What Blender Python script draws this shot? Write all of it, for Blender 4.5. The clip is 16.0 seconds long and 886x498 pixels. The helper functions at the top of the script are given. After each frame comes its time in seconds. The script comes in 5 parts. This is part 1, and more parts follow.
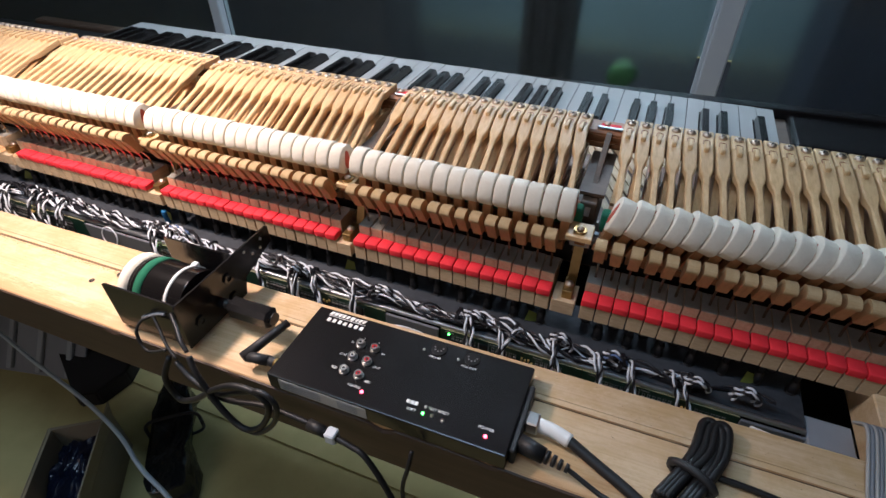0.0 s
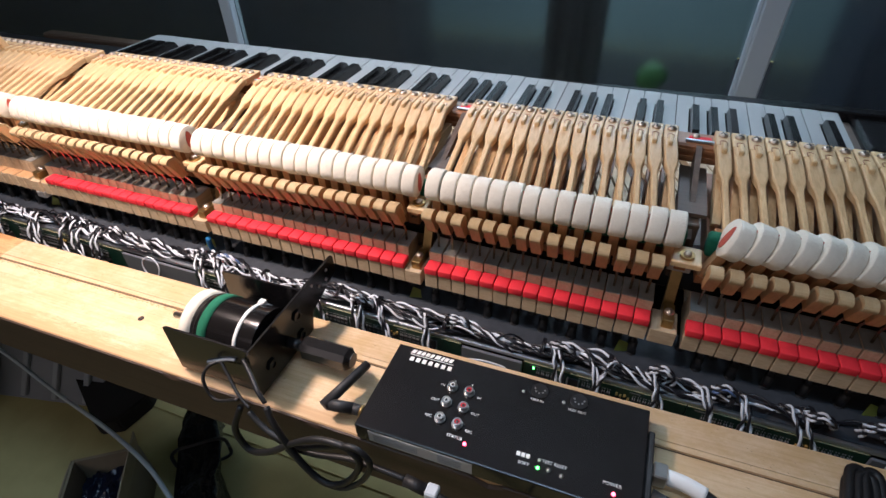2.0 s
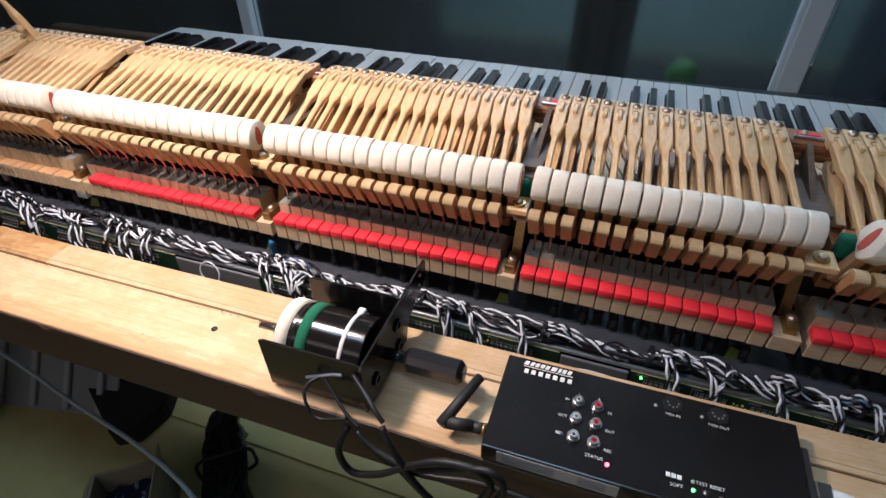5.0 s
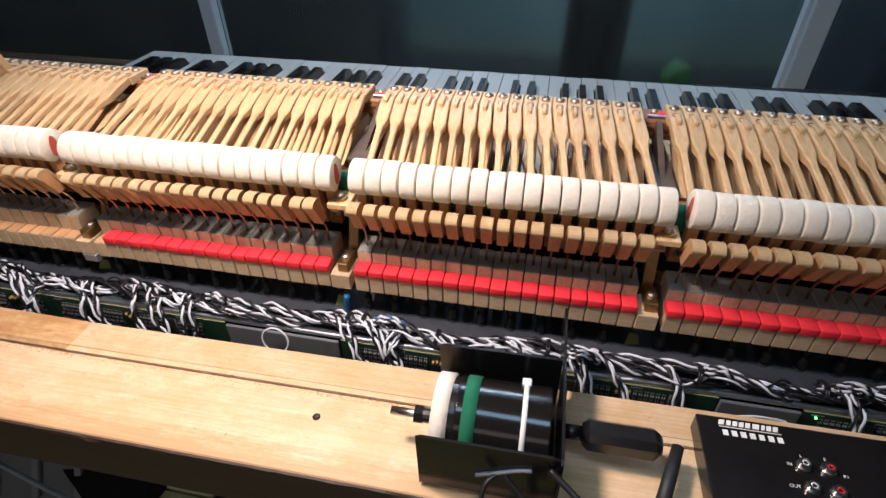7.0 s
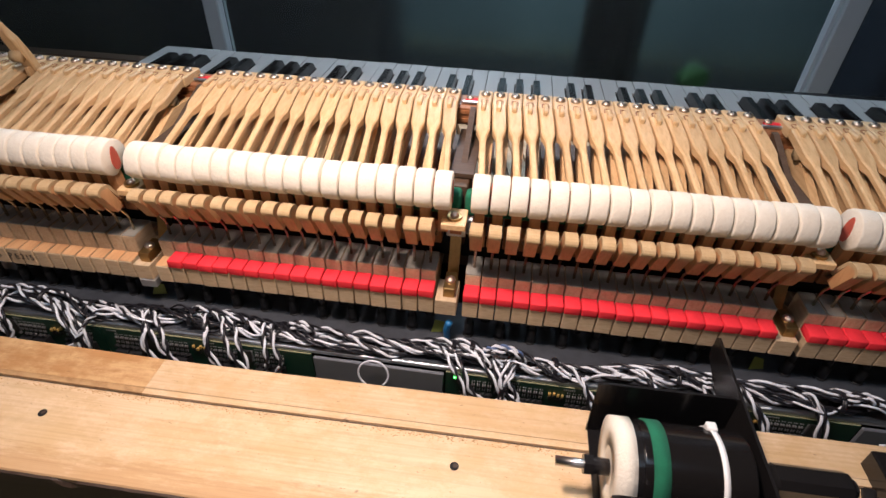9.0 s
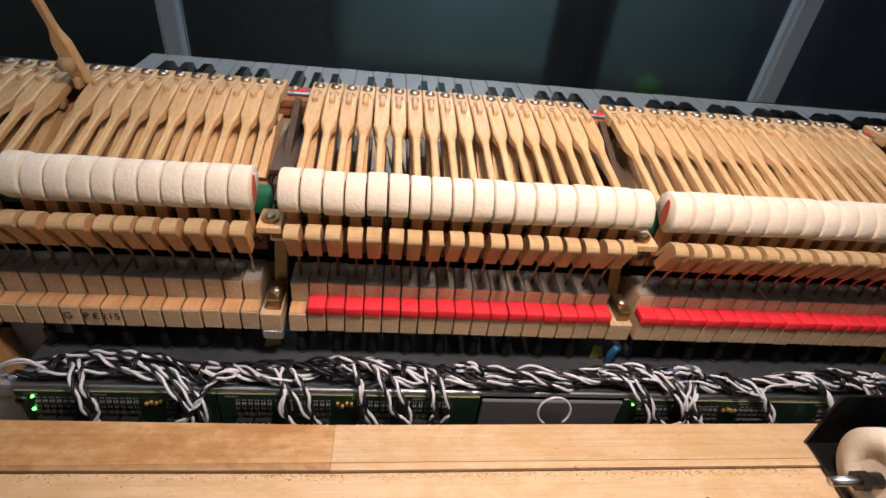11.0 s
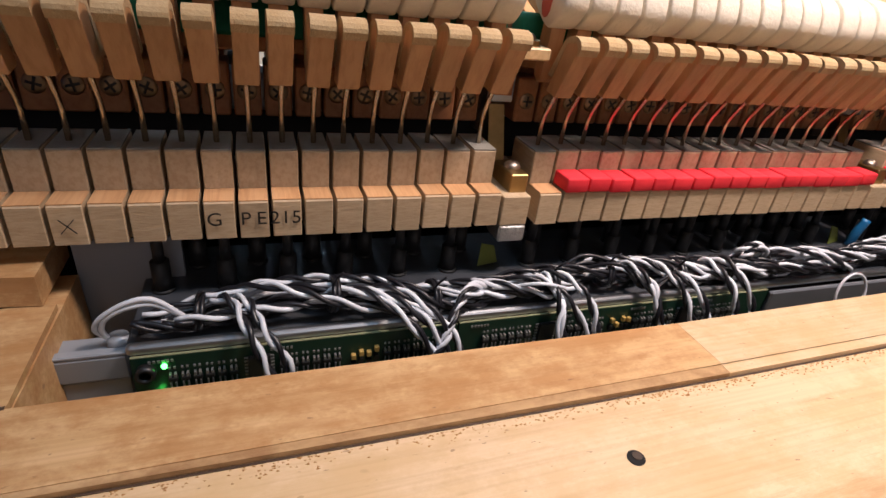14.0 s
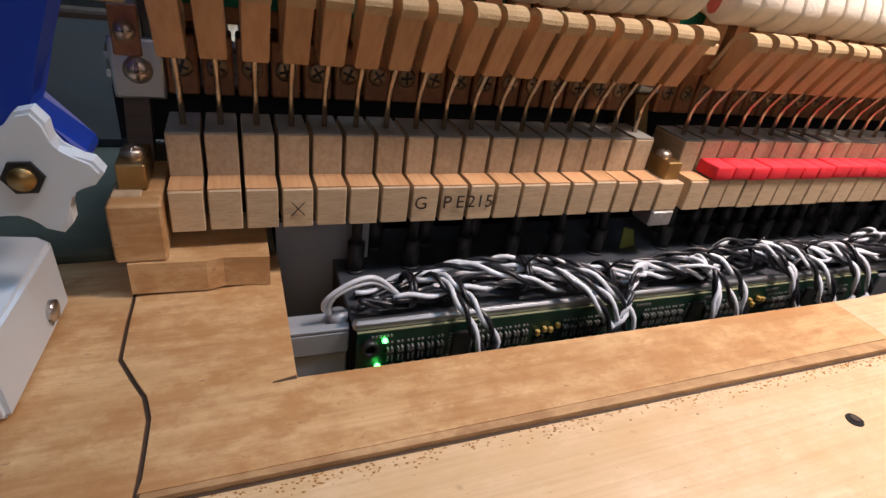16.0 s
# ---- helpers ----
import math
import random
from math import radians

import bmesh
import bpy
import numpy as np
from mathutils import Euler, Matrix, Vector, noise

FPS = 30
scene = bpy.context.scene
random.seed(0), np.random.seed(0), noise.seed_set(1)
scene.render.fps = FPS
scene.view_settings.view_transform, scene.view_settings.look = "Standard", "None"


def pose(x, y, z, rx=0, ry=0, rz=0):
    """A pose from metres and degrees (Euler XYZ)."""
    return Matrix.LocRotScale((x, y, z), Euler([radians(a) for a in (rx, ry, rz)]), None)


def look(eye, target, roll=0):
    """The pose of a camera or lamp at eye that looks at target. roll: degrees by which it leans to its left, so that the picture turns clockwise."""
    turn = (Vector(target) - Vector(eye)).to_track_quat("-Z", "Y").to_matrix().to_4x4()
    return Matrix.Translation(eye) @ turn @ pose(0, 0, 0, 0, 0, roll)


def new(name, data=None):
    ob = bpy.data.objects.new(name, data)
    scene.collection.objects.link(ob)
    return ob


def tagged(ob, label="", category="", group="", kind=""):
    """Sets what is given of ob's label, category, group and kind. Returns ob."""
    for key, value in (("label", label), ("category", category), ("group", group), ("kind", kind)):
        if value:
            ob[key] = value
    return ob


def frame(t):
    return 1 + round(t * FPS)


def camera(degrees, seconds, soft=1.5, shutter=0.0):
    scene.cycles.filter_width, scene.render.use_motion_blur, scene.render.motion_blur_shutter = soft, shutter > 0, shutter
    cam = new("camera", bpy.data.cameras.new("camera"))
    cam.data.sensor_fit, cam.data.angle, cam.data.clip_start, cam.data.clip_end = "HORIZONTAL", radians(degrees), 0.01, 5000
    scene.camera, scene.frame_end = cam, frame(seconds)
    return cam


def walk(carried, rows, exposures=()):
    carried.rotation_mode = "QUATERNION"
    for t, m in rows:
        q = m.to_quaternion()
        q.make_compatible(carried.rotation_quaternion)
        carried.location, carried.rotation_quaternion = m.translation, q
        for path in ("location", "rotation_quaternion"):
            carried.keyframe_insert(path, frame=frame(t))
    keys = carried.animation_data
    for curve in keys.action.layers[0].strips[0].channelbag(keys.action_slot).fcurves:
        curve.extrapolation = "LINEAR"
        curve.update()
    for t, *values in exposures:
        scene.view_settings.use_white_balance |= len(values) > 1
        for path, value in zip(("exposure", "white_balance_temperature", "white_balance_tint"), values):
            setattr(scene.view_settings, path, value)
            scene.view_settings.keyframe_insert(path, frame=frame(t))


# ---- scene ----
cam = camera(80.0, 16.0)
PATH = [
    (0, (0.769, -0.371, 0.343), (0.179, 1.072, -0.91), -0.3),
    (0.5, (0.763, -0.363, 0.34), (0.129, 1.068, -0.905), -0.3),
    (1, (0.736, -0.354, 0.338), (0.081, 1.068, -0.907), -0.2),
    (1.5, (0.7, -0.35, 0.334), (0.084, 1.086, -0.915), -1.7),
    (2, (0.677, -0.357, 0.338), (0.101, 1.096, -0.91), -1.4),
    (2.5, (0.663, -0.361, 0.337), (0.121, 1.106, -0.91), -0.7),
    (3, (0.641, -0.369, 0.337), (0.114, 1.104, -0.908), -0.3),
    (3.5, (0.614, -0.377, 0.34), (0.09, 1.093, -0.911), -0.3),
    (6, (0.501, -0.339, 0.303), (-0.003, 1.138, -0.948), -0.4),
    (6.5, (0.441, -0.324, 0.297), (0.032, 1.188, -0.947), -1.6),
    (7, (0.401, -0.334, 0.3), (0.082, 1.219, -0.92), -0.3),
    (7.5, (0.38, -0.341, 0.302), (0.096, 1.239, -0.892), -0.0),
    (8, (0.358, -0.343, 0.307), (0.125, 1.238, -0.894), 0.1),
    (8.5, (0.328, -0.327, 0.3), (0.125, 1.241, -0.925), 0.6),
    (9, (0.271, -0.311, 0.291), (0.087, 1.256, -0.938), 2.1),
    (11.5, (0.017, -0.262, 0.246), (0.34, 1.331, -0.918), 5.7),
    (12, (-0.015, -0.23, 0.184), (0.394, 1.365, -0.951), 3.0),
    (12.5, (-0.052, -0.216, 0.116), (0.477, 1.439, -0.874), 2.9),
    (13, (-0.074, -0.215, 0.089), (0.56, 1.405, -0.898), 5.4),
    (13.5, (-0.11, -0.217, 0.092), (0.535, 1.389, -0.912), 6.4),
    (14, (-0.145, -0.213, 0.092), (0.499, 1.42, -0.867), 7.3),
    (14.5, (-0.17, -0.213, 0.089), (0.486, 1.42, -0.861), 7.6),
    (15, (-0.196, -0.212, 0.087), (0.489, 1.402, -0.875), 8.4),
    (15.5, (-0.219, -0.205, 0.087), (0.474, 1.395, -0.891), 8.5),
    (16, (-0.236, -0.196, 0.086), (0.466, 1.391, -0.909), 8.7),
]
EXPOSURES = [(0, 0.28, 5600, 18), (3.5, 0.10, 5450, 17), (6, -0.07, 5450, 16), (9, -0.38, 5700, 18), (11.5, -0.63, 6000, 19), (13.5, -0.27, 5700, 18), (16, 0.03, 5550, 17)]
walk(cam, [(t, look(eye, target, roll)) for t, eye, target, roll in PATH], EXPOSURES)

# ---- world and light ----
world = bpy.data.worlds.new("world")
world.use_nodes = True
scene.world = world
world.node_tree.nodes["Background"].inputs[0].default_value = (0.75, 0.85, 1.0, 1)
world.node_tree.nodes["Background"].inputs[1].default_value = 0.09


def area(name, eye, target, size, power, color, size_y=None):
    d = bpy.data.lights.new(name, "AREA")
    d.energy, d.color, d.size = power, color, size
    if size_y:
        d.shape, d.size_y = "RECTANGLE", size_y
    ob = new(name, d)
    ob.matrix_world = look(eye, target)
    return ob


# the warm work lamp at the treble end, the cool ceiling tubes of the workshop
lamp = bpy.data.lights.new("work_lamp_light", "SPOT")
lamp.energy, lamp.color, lamp.spot_size, lamp.spot_blend, lamp.shadow_soft_size = 24.0, (1.0, 0.75, 0.54), radians(128), 1.0, 0.045
new("work_lamp_light", lamp).matrix_world = look((0.15, -0.115, 0.50), (0.20, -0.06, 0.0))
area("ceiling_tube_light", (0.1, -0.45, 1.70), (0.2, 0.0, 0.0), 1.4, 9.5, (0.68, 0.90, 1.0), 0.3)
# unseen warm fill from the front, added to lift the darks
area("room_light", (-0.1, -2.0, 0.9), (0.2, 0.0, 0.0), 1.6, 6.0, (1.0, 0.80, 0.64), 1.0)
area("far_room_light", (0.3, 2.3, 1.70), (0.3, 2.2, 0.0), 1.2, 40.0, (0.82, 0.95, 0.98), 0.4)

# ---- materials ----


def base_nodes(name, rough, metal=0.0):
    m = bpy.data.materials.new(name)
    m.use_nodes = True
    nt = m.node_tree
    b = nt.nodes["Principled BSDF"]
    b.inputs["Roughness"].default_value, b.inputs["Metallic"].default_value = rough, metal
    return m, nt, b


def coords(nt, scale, spread=0.0):
    tc = nt.nodes.new("ShaderNodeTexCoord")
    mp = nt.nodes.new("ShaderNodeMapping")
    mp.inputs["Scale"].default_value = scale
    nt.links.new(tc.outputs["Object"], mp.inputs["Vector"])
    if spread:
        oi = nt.nodes.new("ShaderNodeObjectInfo")
        mu = nt.nodes.new("ShaderNodeMath")
        mu.operation = "MULTIPLY"
        mu.inputs[1].default_value = spread
        nt.links.new(oi.outputs["Random"], mu.inputs[0])
        cx = nt.nodes.new("ShaderNodeCombineXYZ")
        for i in range(3):
            nt.links.new(mu.outputs[0], cx.inputs[i])
        nt.links.new(cx.outputs[0], mp.inputs["Location"])
    return mp.outputs["Vector"]


def noise_tex(nt, vec, scale, detail=4.0, rough=0.55):
    n = nt.nodes.new("ShaderNodeTexNoise")
    n.inputs["Scale"].default_value, n.inputs["Detail"].default_value, n.inputs["Roughness"].default_value = scale, detail, rough
    nt.links.new(vec, n.inputs["Vector"])
    return n.outputs["Fac"]


def ramp(nt, fac, stops):
    r = nt.nodes.new("ShaderNodeValToRGB")
    els = r.color_ramp.elements
    while len(els) < len(stops):
        els.new(0.5)
    for e, (p, c) in zip(els, stops):
        e.position, e.color = p, (*c, 1)
    nt.links.new(fac, r.inputs["Fac"])
    return r.outputs["Color"]


def mixed(nt, fac, a, b, kind="MIX"):
    mx = nt.nodes.new("ShaderNodeMix")
    mx.data_type, mx.blend_type = "RGBA", kind
    if isinstance(fac, float):
        mx.inputs[0].default_value = fac
    else:
        nt.links.new(fac, mx.inputs[0])
    for sock, v in ((mx.inputs[6], a), (mx.inputs[7], b)):
        if isinstance(v, tuple):
            sock.default_value = (*v, 1)
        else:
            nt.links.new(v, sock)
    return mx.outputs[2]


def bump(nt, b, fac, strength, dist=0.001):
    bp = nt.nodes.new("ShaderNodeBump")
    bp.inputs["Strength"].default_value, bp.inputs["Distance"].default_value = strength, dist
    nt.links.new(fac, bp.inputs["Height"])
    nt.links.new(bp.outputs["Normal"], b.inputs["Normal"])


def wood(name, light, dark, grain=(4, 130, 130), stain=None, rough=0.55, vary=0.16, spots=None, worn=None):
    m, nt, b = base_nodes(name, rough)
    g = noise_tex(nt, coords(nt, grain, 9.0), 1.0, 5.0, 0.6)
    fine = noise_tex(nt, coords(nt, tuple(c * 3.6 if c > 50 else c * 2 for c in grain), 7.0), 1.0, 3.0, 0.6)
    col = ramp(nt, g, [(0.3, dark), (0.5, tuple((p + q) / 2 for p, q in zip(light, dark))), (0.68, light)])
    big = noise_tex(nt, coords(nt, (1, 1, 1), 5.0), 22.0, 3.0)
    col = mixed(nt, ramp(nt, big, [(0.35, (0, 0, 0)), (0.75, (vary, vary, vary))]), col, dark)
    if stain:
        rg = noise_tex(nt, coords(nt, (1.2, 120, 120)), 1.0, 3.0, 0.5)
        col = mixed(nt, ramp(nt, rg, [(0.40, (0.0, 0.0, 0.0)), (0.50, (0.22, 0.22, 0.22)), (0.58, (0.0, 0.0, 0.0))]), col, dark)
        bl = noise_tex(nt, coords(nt, (38, 52, 52)), 1.0, 7.0, 0.72)
        col = mixed(nt, ramp(nt, bl, [(0.47, (0, 0, 0)), (0.60, (0.7, 0.7, 0.7))]), col, stain)
        s = noise_tex(nt, coords(nt, (14, 40, 40)), 1.0, 6.0, 0.68)
        col = mixed(nt, ramp(nt, s, [(0.46, (0, 0, 0)), (0.60, (0.72, 0.72, 0.72))]), col, stain)
    if spots:
        s = noise_tex(nt, coords(nt, (260, 620, 620)), 1.0, 2.0)
        col = mixed(nt, ramp(nt, s, [(0.71, (0, 0, 0)), (0.76, (0.9, 0.9, 0.9))]), col, spots)
        s = noise_tex(nt, coords(nt, (70, 90, 90)), 1.0, 2.0)
        col = mixed(nt, ramp(nt, s, [(0.74, (0, 0, 0)), (0.78, (0.8, 0.8, 0.8))]), col, spots)
    if stain:
        s = noise_tex(nt, coords(nt, (24, 40, 40)), 1.0, 8.0, 0.7)
        col = mixed(nt, ramp(nt, s, [(0.49, (0, 0, 0)), (0.60, (0.6, 0.6, 0.6))]), col, stain)
    if worn:                      # rubbed and dirtied along the front edge
        sep = nt.nodes.new("ShaderNodeSeparateXYZ")
        nt.links.new(coords(nt, (1, 1, 1)), sep.inputs[0])
        mr = nt.nodes.new("ShaderNodeMapRange")
        for k, v in zip(("From Min", "From Max", "To Min", "To Max"), (worn[0], worn[1], 0.40, 0.0)):
            mr.inputs[k].default_value = v
        nt.links.new(sep.outputs["Y"], mr.inputs["Value"])
        ad = nt.nodes.new("ShaderNodeMath")
        nt.links.new(mr.outputs[0], ad.inputs[0])
        nt.links.new(noise_tex(nt, coords(nt, (24, 120, 120)), 1.0, 7.0, 0.75), ad.inputs[1])
        col = mixed(nt, ramp(nt, ad.outputs[0], [(0.60, (0, 0, 0)), (0.78, (0.85, 0.85, 0.85))]), col, (0.47, 0.26, 0.10))
    oi = nt.nodes.new("ShaderNodeObjectInfo")
    col = mixed(nt, 0.22 if stain else 0.42, col, mixed(nt, oi.outputs["Random"], tuple(c * 0.72 for c in light), tuple(min(1, c * 1.12) for c in light)))
    col = mixed(nt, ramp(nt, fine, [(0.36, (0.26, 0.26, 0.26) if stain else (0.40, 0.40, 0.40)), (0.56, (0, 0, 0))]), col, mixed(nt, 1.0, col, (0.68, 0.58, 0.48), "MULTIPLY"))
    nt.links.new(col, b.inputs["Base Color"])
    bump(nt, b, mixed(nt, 0.5, g, fine), 0.4, 0.0006)
    return m


def stuff_mat(name, color, rough, metal=0.0, scale=60.0, amount=0.25, relief=0.15, dist=0.0005, second=None, spread=0.0):
    m, nt, b = base_nodes(name, rough, metal)
    v = coords(nt, (1, 1, 1), 3.0)
    n1, n2 = noise_tex(nt, v, scale, 4.0), noise_tex(nt, v, scale * 0.13, 3.0)
    dark = second or tuple(c * (1 - amount) for c in color)
    col = mixed(nt, ramp(nt, n2, [(0.3, (0, 0, 0)), (0.7, (1, 1, 1))]), dark, color)
    col = mixed(nt, amount, col, ramp(nt, n1, [(0.3, dark), (0.7, color)]))
    if spread:
        oi = nt.nodes.new("ShaderNodeObjectInfo")
        col = mixed(nt, oi.outputs["Random"], col, mixed(nt, spread, col, dark))
    nt.links.new(col, b.inputs["Base Color"])
    if relief:
        bump(nt, b, n1, relief, dist)
    return m


def plain(name, color, rough, metal=0.0, glow=None, power=0.0):
    m, nt, b = base_nodes(name, rough, metal)
    b.inputs["Base Color"].default_value = (*color, 1)
    if glow:
        b.inputs["Emission Color"].default_value = (*glow, 1)
        b.inputs["Emission Strength"].default_value = power
    return m


